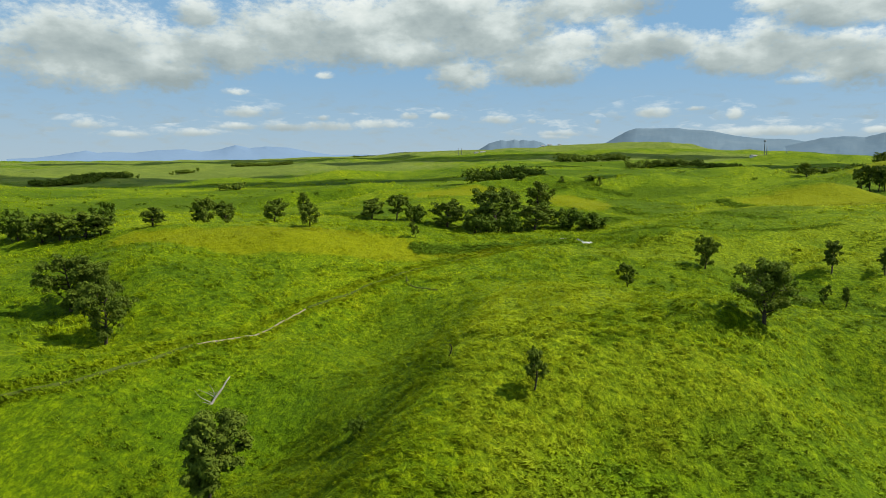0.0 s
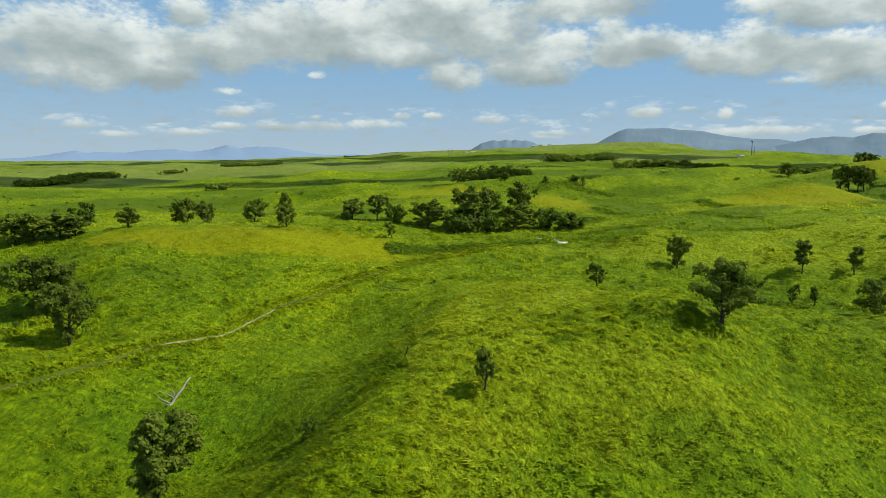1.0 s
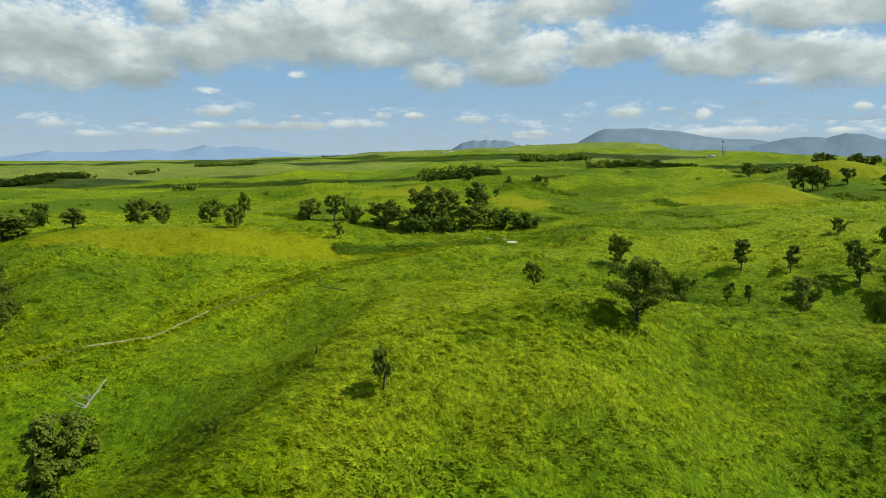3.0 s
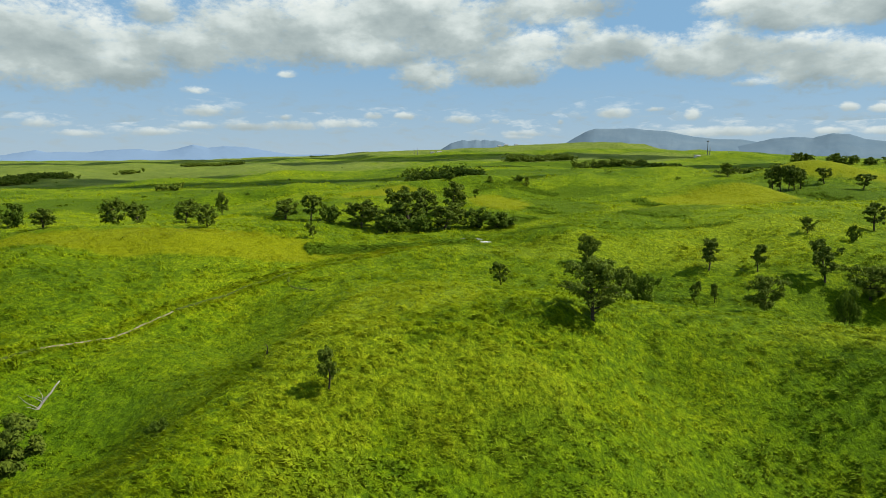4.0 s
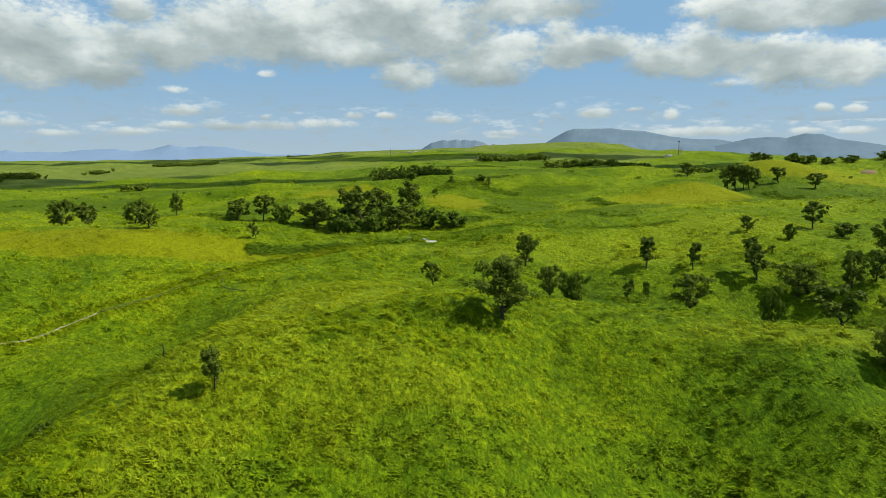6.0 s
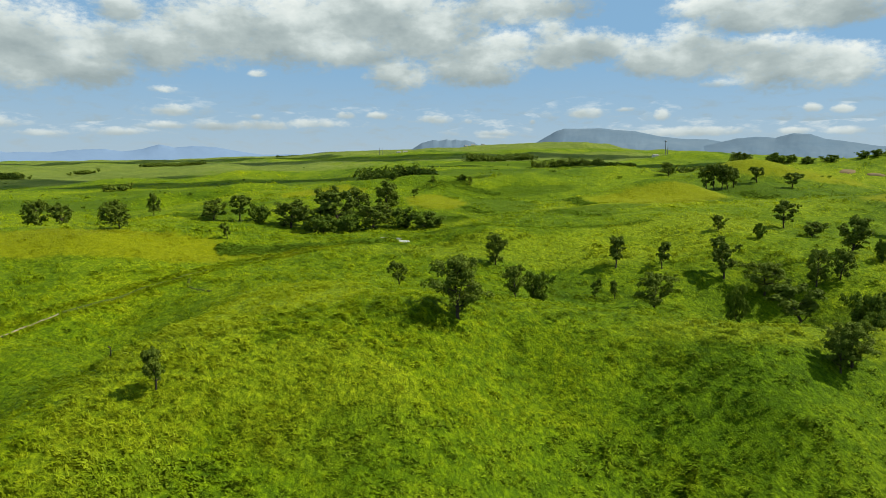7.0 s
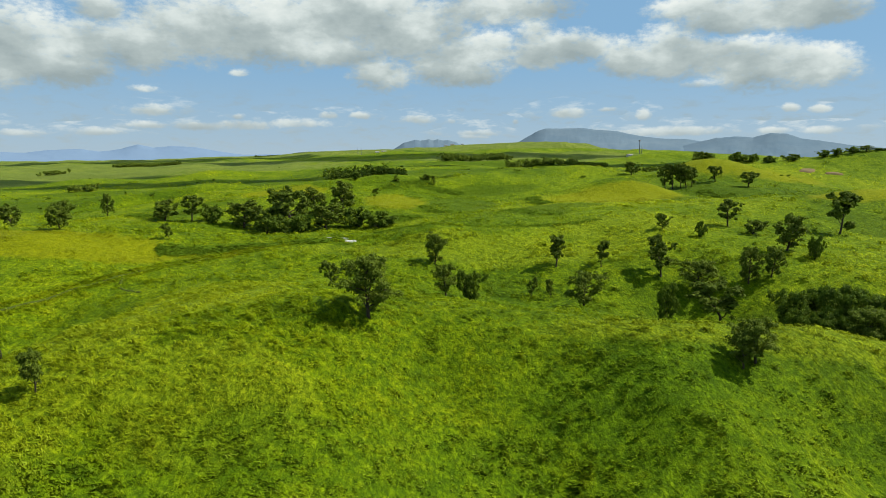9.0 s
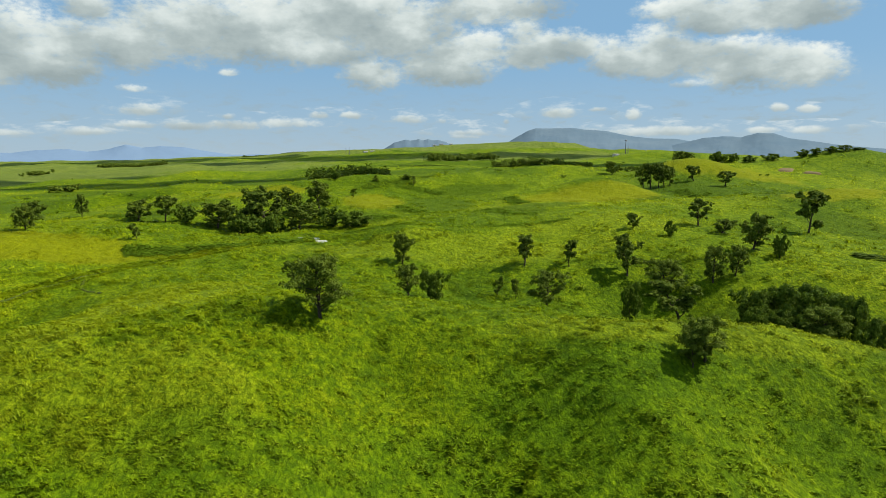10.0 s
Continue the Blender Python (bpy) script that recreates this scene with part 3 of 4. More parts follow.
def leaf_mesh(name, seed, clumps, size, mat):
    """Small folded leaf sprays heaped in clumps (centre, spread, count), as one mesh."""
    rng = np.random.default_rng(seed)
    counts = np.array([c for _, _, c in clumps])
    centre = np.repeat(np.array([tuple(p) for p, _, _ in clumps]), counts, 0)
    spread = np.repeat(np.array([s for _, s, _ in clumps]), counts)[:, None]
    n = len(centre)

    def unit(v):
        return v / np.maximum(np.linalg.norm(v, axis=1, keepdims=True), 1e-6)

    out = unit(rng.normal(size=(n, 3)))
    out[:, 2] = np.where(rng.random(n) < 0.8, np.abs(out[:, 2]), out[:, 2])
    out *= (1, 1, 0.78)
    c = centre + out * spread * rng.random((n, 1)) ** 0.3
    s = size * rng.uniform(0.6, 1.35, (n, 1))
    face = unit(out * 0.9 + rng.normal(size=(n, 3)) * 0.4 + (0, 0, 0.5))
    u = unit(np.cross(face, rng.normal(size=(n, 3))))
    v = np.cross(face, u)
    verts = np.stack([c - u * s, c - v * s * 0.62 - face * s * 0.18, c + u * s, c + v * s * 0.62 - face * s * 0.18], 1).reshape(-1, 3)
    k = 4 * np.arange(n)[:, None]
    faces = np.concatenate([k + [0, 1, 2], k + [0, 2, 3]], 1).reshape(-1, 3)
    return array_mesh(name, verts, faces, mat, False)


def part(name, verts, faces, mat, parent, label="", smooth=True):
    ob = new(name, mesh_of(name, verts, faces, (mat,), smooth))
    ob.parent = parent
    return tagged(ob, label) if label else ob


def make_tree(seed, height, width, kind, name, label, thin=1.0):
    """A broadleaf, sapling, bush or pine of the given size, with a trunk and its limbs, and a ragged crown."""
    rng = random.Random(seed)
    wood_v, wood_f, bough_v, bough_f, tips = [], [], [], [], []
    r = width / 2
    if kind == "pine":
        top = Vector((0.1, 0, height))
        tube(wood_v, wood_f, [Vector((0, 0, -0.4)), Vector((0.05, 0, height * 0.5)), top], [0.16, 0.1, 0.03])
        for n in range(26):
            h = height * (0.18 + 0.8 * n / 26)
            reach = r * (1.12 - h / height) * rng.uniform(0.6, 1.15)
            a = n * 2.4 + rng.uniform(-0.4, 0.4)
            end = Vector((math.cos(a) * reach, math.sin(a) * reach, h - 0.1))
            tube(bough_v, bough_f, [Vector((0, 0, h)), end], [0.05, 0.02], 4)
            tips += [(end, 0.34), (end * 0.6 + Vector((0, 0, h * 0.4)), 0.34)]
    else:
        stems = {"bush": 4, "oak": 1, "sapling": 1, "twin": 2}[kind]
        low = {"bush": 0.05, "oak": 0.15, "sapling": 0.24, "twin": 0.24}[kind]
        for s in range(stems):
            a0 = rng.uniform(0, 6.28) if kind != "twin" else 3.3 * s
            lean = {"oak": 0.1, "sapling": 0.12, "twin": 0.16, "bush": 0.4}[kind]
            root = Vector((math.cos(a0), math.sin(a0), 0)) * (0.0 if stems == 1 else r * (0.04 if kind == "twin" else 0.18)) + Vector((0, 0, -0.5))
            spine = limb(rng, root, Vector((math.cos(a0) * lean, math.sin(a0) * lean, 1)), height * 0.86, 0.10 if kind != "bush" else 0.2, 6)
            thick = 0.028 * height * (0.75 if kind == "sapling" else 1.0) / math.sqrt(stems)
            tube(wood_v, wood_f, spine, [thick * (1.25 - 0.19 * n) for n in range(7)])
            tips.append((spine[-1], r * 0.26))
            tips += [(p + Vector((rng.gauss(0, 0.12), rng.gauss(0, 0.12), 0)) * r, r * rng.uniform(0.14, 0.22)) for n, p in enumerate(spine) if n / 6 > low + 0.12]
            boughs = {"bush": 5, "oak": 19, "sapling": 11, "twin": 14}[kind]
            for b in range(boughs):
                h = low + (0.95 - low) * (b + rng.random() * 0.8) / boughs
                at = h * 6
                p = spine[int(at)].lerp(spine[min(int(at) + 1, 6)], at % 1)
                a = b * 2.4 + rng.uniform(-0.6, 0.6)
                full = math.sin(math.pi * min(1.0, 0.16 + 0.86 * (h - low) / (1.02 - low))) ** (0.6 if kind in ("bush", "sapling") else 0.85)
                reach = r * full * rng.uniform(0.62, 1.12) * (0.9 if stems > 1 else 1.0)
                out = limb(rng, p, Vector((math.cos(a), math.sin(a), rng.uniform(0.5, 1.1) if kind == "sapling" else rng.uniform(0.15, 0.65))), reach, 0.2, 4)
                tube(bough_v, bough_f, out, [thick * 0.42 * (1 - 0.2 * n) for n in range(5)], 5)
                tips += [(out[-1], r * rng.uniform(0.17, 0.27)), (out[3], r * rng.uniform(0.13, 0.21)), (out[2], r * rng.uniform(0.08, 0.14))]
                for _ in range(2 if kind == "twin" else 3):
                    way = Vector((math.cos(a), math.sin(a), 0.3)) + Vector((rng.gauss(0, 0.7), rng.gauss(0, 0.7), rng.gauss(0.2, 0.4)))
                    twig = limb(rng, out[rng.choice((2, 3))], way, reach * rng.uniform(0.3, 0.65), 0.25, 3)
                    tube(bough_v, bough_f, twig, [thick * 0.2, thick * 0.15, thick * 0.1, thick * 0.05], 4)
                    tips.append((twig[-1], r * rng.uniform(0.12, 0.21)))
    size = (0.135 + 0.006 * height) / math.sqrt(thin)
    area = sum(s * s for _, s in tips)
    dense = {"bush": 4800, "oak": 7200, "sapling": 3000, "twin": 12000, "pine": 1800}[kind] * thin
    clumps = [(c, max(s, 0.2), max(3, int(dense * s * s / area))) for c, s in tips]
    tree = tagged(new(name), label, {"bush": "bush"}.get(kind, "tree"))
    part("trunk", wood_v, wood_f, BARK, tree, "dark rough bark")
    part("bough", bough_v, bough_f, BARK, tree)
    crown = new("crown", leaf_mesh("crown", seed, clumps, size, {"bush": SCRUB, "sapling": YOUNG_LEAVES}.get(kind, LEAVES)))
    crown.parent = tree
    co = np.empty(3 * len(crown.data.vertices))
    crown.data.vertices.foreach_get("co", co)
    co = co.reshape(-1, 3)
    tree["size"] = (float(np.percentile(co[:, 2], 99.5)), float(np.ptp(np.percentile(co[:, :2], (0.5, 99.5), axis=0), axis=0).max()))
    return tree


def set_tree(proto, x, y, height, width, turn, group=""):
    h, w = proto["size"]
    ob = copy_thing(proto, Matrix.Translation((x, y, sheet_z(x, y) - 0.1)) @ Matrix.Rotation(turn, 4, "Z") @ Matrix.Diagonal((width / w, width / w, height / h, 1)))
    return tagged(ob, group=group)


OAKS = [make_tree(s, 8.0, 8.0, "oak", "oak_tree", "broadleaf oak with dense dark green crown in the grass") for s in (56, 57, 74, 64)]
SAPS = [make_tree(s, 6.0, 4.4, "sapling", "young_tree", "slender young tree with an open green crown in the grass") for s in (5, 12, 17)]
BUSHES = [make_tree(s, 4.5, 5.5, "bush", "bush", "leafy dark green bush with many stems in the grass") for s in (4, 9, 15)]
PINES = [make_tree(s, 7.0, 3.6, "pine", "pine_tree", "small dark conifer on the far slope") for s in (2,)]
GREAT_OAK = make_tree(58, 8.6, 9.0, "oak", "oak_tree", "large broad oak with dense dark crown on the grassy slope")
FAR_OAKS = [make_tree(s, 8.0, 8.0, "oak", "oak_tree", "broadleaf oak with dense dark green crown in the grass", 0.3) for s in (6, 13, 27, 41)]
FAR_SAPS = [make_tree(s, 6.0, 4.4, "sapling", "young_tree", "slender young tree with an open green crown in the grass", 0.4) for s in (7, 19, 23)]
FAR_BUSHES = [make_tree(s, 4.5, 5.5, "bush", "bush", "leafy dark green bush with many stems in the grass", 0.35) for s in (14, 29, 35)]
TWIN = make_tree(33, 10.0, 6.8, "twin", "oak_tree", "tall two-stemmed oak with an open ragged dark crown")
KINDS = {"great": [GREAT_OAK], "stem": [TWIN], "oak": OAKS, "sap": SAPS, "bush": BUSHES, "pine": PINES}
FAR_KINDS = {"oak": FAR_OAKS, "sap": FAR_SAPS, "bush": FAR_BUSHES, "pine": PINES}


def plant(kind, x, y, height, width):
    """A tree of a kind; beyond 150 m from the walk's middle one with fewer, larger sprays."""
    kinds = FAR_KINDS if math.hypot(x - 22, y) > 150 else KINDS
    set_tree(place_rng.choice(kinds[kind]), x, y, height, width, place_rng.uniform(0, 6.28), "grassland trees")


place_rng = random.Random(11)

# x, y, height, width of the trees that stand alone or in groups
for x, y, h, w in [
    (-68.2, 101.6, 9.8, 10.2), (-54.7, 88.5, 9.8, 7.7), (-64.8, 102.5, 7.4, 6.4), (47.2, 134.3, 7, 5.5), (-42.3, 158.5, 6.1, 5.1),
    (-82, 156.5, 5, 6.5), (-105.2, 148.1, 6.3, 7.4), (-102.5, 150.4, 7, 8.8), (-96.7, 151.5, 6.6, 9.5), (-93.6, 153, 5.6, 6.3),
    (-92.7, 210.8, 9.6, 8), (-86.3, 215.8, 7.8, 8.5), (-67.1, 205.8, 7.6, 7.9), (-66.1, 238.2, 8.2, 4.5), (-35, 207.2, 6.8, 8.7),
    (-10, 205.9, 8.8, 11.4), (-1.5, 198.2, 8.8, 8.8), (6.6, 203, 13.7, 14.4), (11.2, 221.9, 9, 8.6), (20.4, 221.2, 10.3, 9.8),
    (17, 194.1, 8, 11.3), (47.8, 110.2, 6, 4.9), (72.7, 109.4, 6.4, 6.6), (100.7, 123.6, 6.7, 8.8),
]:
    plant("oak", x, y, h, w)
for x, y, h, w in [
    (109.5, 120.7, 7.4, 5.4), (114, 120.4, 6.2, 4.5), (111, 88.9, 5.9, 6.9), (84.2, 73.6, 6, 6.1), (82.2, 72.7, 5, 4),
    (106.8, 157.6, 4.1, 3.5), (127.8, 152.7, 3.8, 5.9), (125.6, 134.4, 8.4, 7.2), (157.3, 319, 6.9, 7.5), (196.7, 328.6, 7.2, 7.7),
    (200.6, 327.7, 7, 7.1), (303.2, 347.9, 3.5, 7.7),
]:
    plant("oak", x, y, h, w)
for x, y, h, w in [
    (-25, 54.5, 10, 6.8),
]:
    plant("stem", x, y, h, w)
for x, y, h, w in [
    (-26.9, 208.4, 8.3, 7.2), (182.7, 254.2, 6.3, 7.7), (178.5, 273.3, 6.8, 7.5), (152, 264, 10.1, 6.8), (155.7, 264.7, 10.7, 6.8),
    (159.1, 265.4, 10.4, 6.6), (162, 265.9, 9.6, 6.4), (164.8, 266.5, 8.5, 6.4), (5.4, 58.9, 4.3, 2.8), (27.3, 116.2, 4.9, 3.7),
    (74.2, 137.3, 7, 4.4), (65.9, 123.8, 4.2, 2.1), (69.6, 122.7, 4.1, 2.1), (-15.1, 154.7, 3.9, 2.5), (83.9, 134.9, 5.8, 4.2),
    (94.9, 129.1, 8.7, 6), (90.6, 94.7, 7.3, 8.3), (126.9, 162.8, 7.3, 6.5), (152.7, 155.4, 11.2, 9.4), (29.6, 262.2, 3.7, 3.7),
]:
    plant("sap", x, y, h, w)
for x, y, h, w in [
    (-21.1, 209, 5.6, 8.7), (26.9, 193.9, 6.5, 9.6), (34.7, 192.8, 4.8, 10.6), (2.5, 193, 6.9, 8.6), (9.4, 192.2, 5.7, 8.5),
    (52.4, 113.9, 5.6, 5.3), (-114.3, 151.7, 7.8, 9.4), (-134.4, 222.6, 8.6, 8.3), (89.7, 113.3, 8.5, 4.1), (108.9, 105.9, 7.7, 6.8),
    (113.8, 106.3, 7.1, 8.1), (114.1, 99, 9.4, 8.3), (117.4, 91.6, 9, 6.6), (116.4, 84.7, 5.7, 6.1), (120.1, 104.6, 7.1, 9.2),
    (118.5, 96.4, 9.1, 6.5), (106.9, 99.1, 6.1, 5.4), (110.1, 96.8, 5.8, 6), (147.3, 127.7, 1, 7.3), (149.2, 124.7, 1, 7.2),
    (113.3, 149.2, 4, 2.9), (127.4, 126.9, 5.1, 4), (230.2, 349.1, 6, 12.6), (235.4, 347.6, 5, 9.1),
]:
    plant("bush", x, y, h, w)
for x, y, h, w in [
    (246.6, 347, 4.1, 8.5), (260.6, 350.9, 3.9, 9.5), (281.8, 354.1, 4, 9), (288.3, 351.2, 3.7, 8.3), (295.3, 349.2, 3.6, 7.6),
    (311.7, 348.3, 1.2, 7.8), (-11.9, 60.6, 1.9, 2.3), (-65.9, 93.3, 1, 1.2), (52.4, 305.2, 3, 6), (18.9, 300, 3.3, 6.4),
]:
    plant("bush", x, y, h, w)
for x, y, h, w in [
    (35.7, 79.8, 8, 8.8),
]:
    plant("great", x, y, h, w)
for x, y, h, w in [
    (38, 297.6, 2.8, 3.9), (55.4, 300.2, 4.3, 3.7),
]:
    plant("pine", x, y, h, w)
for proto in [GREAT_OAK, TWIN] + OAKS + SAPS + BUSHES + PINES + FAR_OAKS + FAR_SAPS + FAR_BUSHES:
    for ob in (*proto.children_recursive, proto):
        bpy.data.objects.remove(ob)

# ---- mountains on the horizon ----
WEST_RANGE = [(-37.2, 20), (-35.5, 26), (-34.0, 43), (-32.0, 74), (-31.3, 58), (-30.1, 65), (-28.7, 59), (-27.1, 77), (-25.0, 85), (-23.6, 68), (-22.3, 83), (-20.9, 117), (-19.8, 95), (-18.4, 107), (-16.6, 100), (-14.7, 71), (-12.8, 48), (-9.9, 52), (-7.9, 25)]
JAGGED_PEAKS = [(-0.9, 56), (0.1, 89), (0.9, 130), (1.9, 150), (2.4, 145), (2.8, 149), (3.1, 155), (3.5, 146), (3.9, 154), (4.3, 145), (4.8, 148), (5.5, 134), (6.5, 89), (7.4, 56)]
BROAD_MASSIF = [(8.2, 46), (10.0, 100), (10.8, 126), (11.9, 177), (12.7, 212), (13.3, 226), (14.5, 224), (16.5, 226), (17.5, 214), (19.2, 204), (20.2, 185), (21.3, 167), (23.0, 150), (24.9, 146), (26.5, 122), (28.0, 95), (29.5, 60)]
EAST_DOMES = [(21.9, 38), (23.7, 82), (25.3, 112), (27.1, 145), (28.8, 153), (29.8, 145), (31.0, 170), (32.2, 165), (33.2, 135), (34.3, 124), (36.6, 93), (39.0, 73), (41.4, 59), (43.9, 41)]


def mountain(line, reach, depth, mat, label, seed, relief_share=0.05):
    """A range: its skyline by bearing and height, flanks with spurs and gullies, and a back."""
    b, h = np.array(line, float).T
    az = np.linspace(b[0], b[-1], 260)
    top = np.interp(az, b, h)
    for n, a in enumerate(az):
        top[n] += 2.0 * noise.fractal(Vector((a * 2.2, seed, 0.0)), 0.8, 2.0, 4)
    rows = np.linspace(-1, 0.35, 30)
    broad = np.convolve(np.pad(top, 8, mode="edge"), np.ones(17) / 17, "valid")
    verts = []
    for s in rows:
        fall = 1 - abs(s) ** 0.85 if s <= 0 else 1 - s / 0.35
        for a, t in zip(np.radians(az), top + (broad - top) * min(1.0, abs(s) * 5)):
            r = reach + s * depth
            gully = noise.fractal(Vector((math.degrees(a) * 0.9, s * 2.5, seed)), 0.9, 2.1, 5)
            z = 5 + (t - 5) * max(0.0, fall) + relief_share * t * gully * (1 - fall) * min(1.0, fall * 4) - (12 if fall < 0.02 else 0)
            verts.append((r * math.sin(a), r * math.cos(a), z))
    w = len(az)
    i = np.arange(len(rows) * w).reshape(len(rows), w)
    quads = np.stack([i[:-1, :-1], i[:-1, 1:], i[1:, 1:], i[1:, :-1]], -1).reshape(-1, 4)
    return tagged(new("backdrop_mountain", array_mesh("backdrop_mountain", np.array(verts), quads, mat, True)), label, "mountain", kind="structure")


# Distance haze is painted into the base colour of these slopes
PALE_HAZE = make_haze_blue("far_haze_blue_slopes", (0.135, 0.200, 0.290), (0.140, 0.206, 0.296))
HAZE_GREY = make_haze_blue("haze_grey_slopes", (0.098, 0.146, 0.190), (0.122, 0.168, 0.205))
mountain(WEST_RANGE, 4550, 300, PALE_HAZE, "long mountain range on the horizon, coloured pale haze blue", 1.0, 0.03)
mountain(JAGGED_PEAKS, 4350, 380, HAZE_GREY, "jagged mountain with a row of peaks, coloured haze blue-grey", 5.0)
mountain(BROAD_MASSIF, 4400, 700, HAZE_GREY, "broad flat-topped mountain massif, coloured haze blue-grey", 9.0)
mountain(EAST_DOMES, 4200, 500, HAZE_GREY, "rounded volcanic domes on the horizon, coloured haze blue-grey", 14.0)


# ---- unseen cumulus, added overhead to lay shade on the downs ----
def make_cloud_white():
    m, k = material("cloud_white")
    body = k.add("ShaderNodeBsdfDiffuse")
    k.link(k.ramp(k.noise(position(k), 0.02, 4.0), [(0.3, (0.78, 0.79, 0.80)), (0.7, (0.86, 0.86, 0.85))]), body.inputs[0])
    thin = k.add("ShaderNodeMixShader")
    k.link(k.span(k.noise(position(k), 0.03, 5.0, 0.65), 0.35, 0.65, 0.35, 0.9), thin.inputs[0])
    k.link(k.add("ShaderNodeBsdfTransparent").outputs[0], thin.inputs[1]), k.link(body.outputs[0], thin.inputs[2])
    k.link(thin.outputs[0], k.add("ShaderNodeOutputMaterial").inputs[0])
    return m


def cumulus(x, y, w, d, seed, mat):
    """A flat-based heap of cloud 700 m up, sunward of the ground at x, y that it shades."""
    up, way = 700.0, sun_way()
    bm = bmesh.new()
    bmesh.ops.create_icosphere(bm, subdivisions=4, radius=1.0)
    for v in bm.verts:
        n = v.co.normalized()
        bulge = 1 + 0.35 * noise.fractal(n * 1.6 + Vector((seed, 0, 0)), 0.8, 2.0, 4)
        z = n.z * bulge
        v.co = Vector((n.x * bulge * w, n.y * bulge * d, z * 45 if z > 0 else z * 8))
    me = bpy.data.meshes.new("cumulus_cloud")
    bm.to_mesh(me)
    bm.free()
    me.materials.append(mat)
    me.polygons.foreach_set("use_smooth", [True] * len(me.polygons))
    ob = new("cumulus_cloud", me)
    ob.location = Vector((x, y, 8)) + way * (up / way.z)
    return tagged(ob, "unseen flat-based cumulus cloud added overhead to shade the downs", "cloud", "fair weather clouds", "structure")


CLOUD_WHITE = make_cloud_white()
for n, (x, y, w, d) in enumerate([(-100, 505, 130, 26), (130, 425, 130, 32), (20, 1080, 330, 90), (330, 590, 150, 60), (-390, 650, 230, 58), (-560, 1300, 380, 110), (420, 1000, 180, 50), (170, 640, 130, 22)]):
    cumulus(x, y, w, d, n * 7.3, CLOUD_WHITE)


# ---- track and bare places ----
TRACK = [(-56, 57), (-51.8, 64), (-49.8, 66.6), (-47.5, 70.2), (-45.2, 75), (-42.8, 81), (-40, 86.5), (-36.8, 90), (-34, 94), (-32, 101), (-29.5, 107.4), (-26.4, 113.2), (-22.2, 119), (-17.5, 124.4), (-13.4, 129), (-8, 136.1), (-2.1, 143.8), (4.4, 148.4), (11.3, 153.1), (19.7, 160), (26, 163)]
SCRUB_STRIP = [(-15, 147), (-9.4, 149), (-1.5, 151), (4.9, 153), (11.6, 156), (18.4, 159.8), (22.7, 161.6)]
FAR_VERGE = [(33, 171), (40, 170), (48, 168.5), (62, 169.5), (72, 171.5), (85, 173), (96, 173)]
SPUR_PATH = [(-14.7, 126.7), (-13.6, 122), (-10.8, 119.5), (-6.9, 116.1)]


def along(line, step):
    """Points every step metres along a line, with the way at each."""
    out = []
    for (ax, ay), (bx, by) in zip(line, line[1:]):
        n = max(1, round(math.hypot(bx - ax, by - ay) / step))
        for i in range(n):
            out.append((ax + (bx - ax) * i / n, ay + (by - ay) * i / n, math.atan2(by - ay, bx - ax)))
    return out


def make_soil(name, low, high):
    m, k = material(name)
    n = k.noise(position(k), 1.6, 6.0, 0.65)
    finish(k, k.ramp(n, [(0.3, low), (0.7, high)]), 0.95, n, 0.7, 0.08, spec=0.1)
    return m


EARTH = make_soil("track_earth", (0.16, 0.125, 0.075), (0.30, 0.245, 0.16))
# FURROW: grass of the furrow, with the verge's shade painted in
FURROW = make_soil("shaded_furrow_grass", (0.030, 0.046, 0.006), (0.075, 0.095, 0.014))
RED_SOIL = make_soil("red_soil", (0.115, 0.085, 0.040), (0.190, 0.142, 0.070))
PAD = make_soil("pale_concrete", (0.36, 0.355, 0.33), (0.56, 0.55, 0.52))


def strip(name, line, half, mat, label, lift=0.16):
    pts = along(line, 0.8)
    rng = random.Random(3)
    verts, faces = [], []
    for x, y, a in pts:
        for s in (-1, -0.35, 0.35, 1):
            r = half * s * rng.uniform(0.75, 1.2)
            px, py = x - math.sin(a) * r, y + math.cos(a) * r
            verts.append((px, py, sheet_z(px, py) + lift - (0.22 if abs(s) == 1 else 0)))
    for i in range(len(pts) - 1):
        for j in range(3):
            faces.append((4 * i + j, 4 * i + j + 4, 4 * i + j + 5, 4 * i + j + 1))
    return tagged(new(name, mesh_of(name, verts, faces, (mat,))), label, "track", kind="structure")


strip("road", TRACK[6:11], 0.2, EARTH, "narrow bare earth track through tall grass", 0.1)
strip("road", TRACK[1:7], 0.34, FURROW, "narrow grassed-over earth track along the slope")
strip("road", TRACK[10:14], 0.36, FURROW, "narrow grassed-over earth track along the slope")
strip("road", TRACK[13:], 0.6, FURROW, "narrow grassed-over earth track along the slope")
strip("road", SPUR_PATH, 0.3, FURROW, "faint trodden path branching off the track")


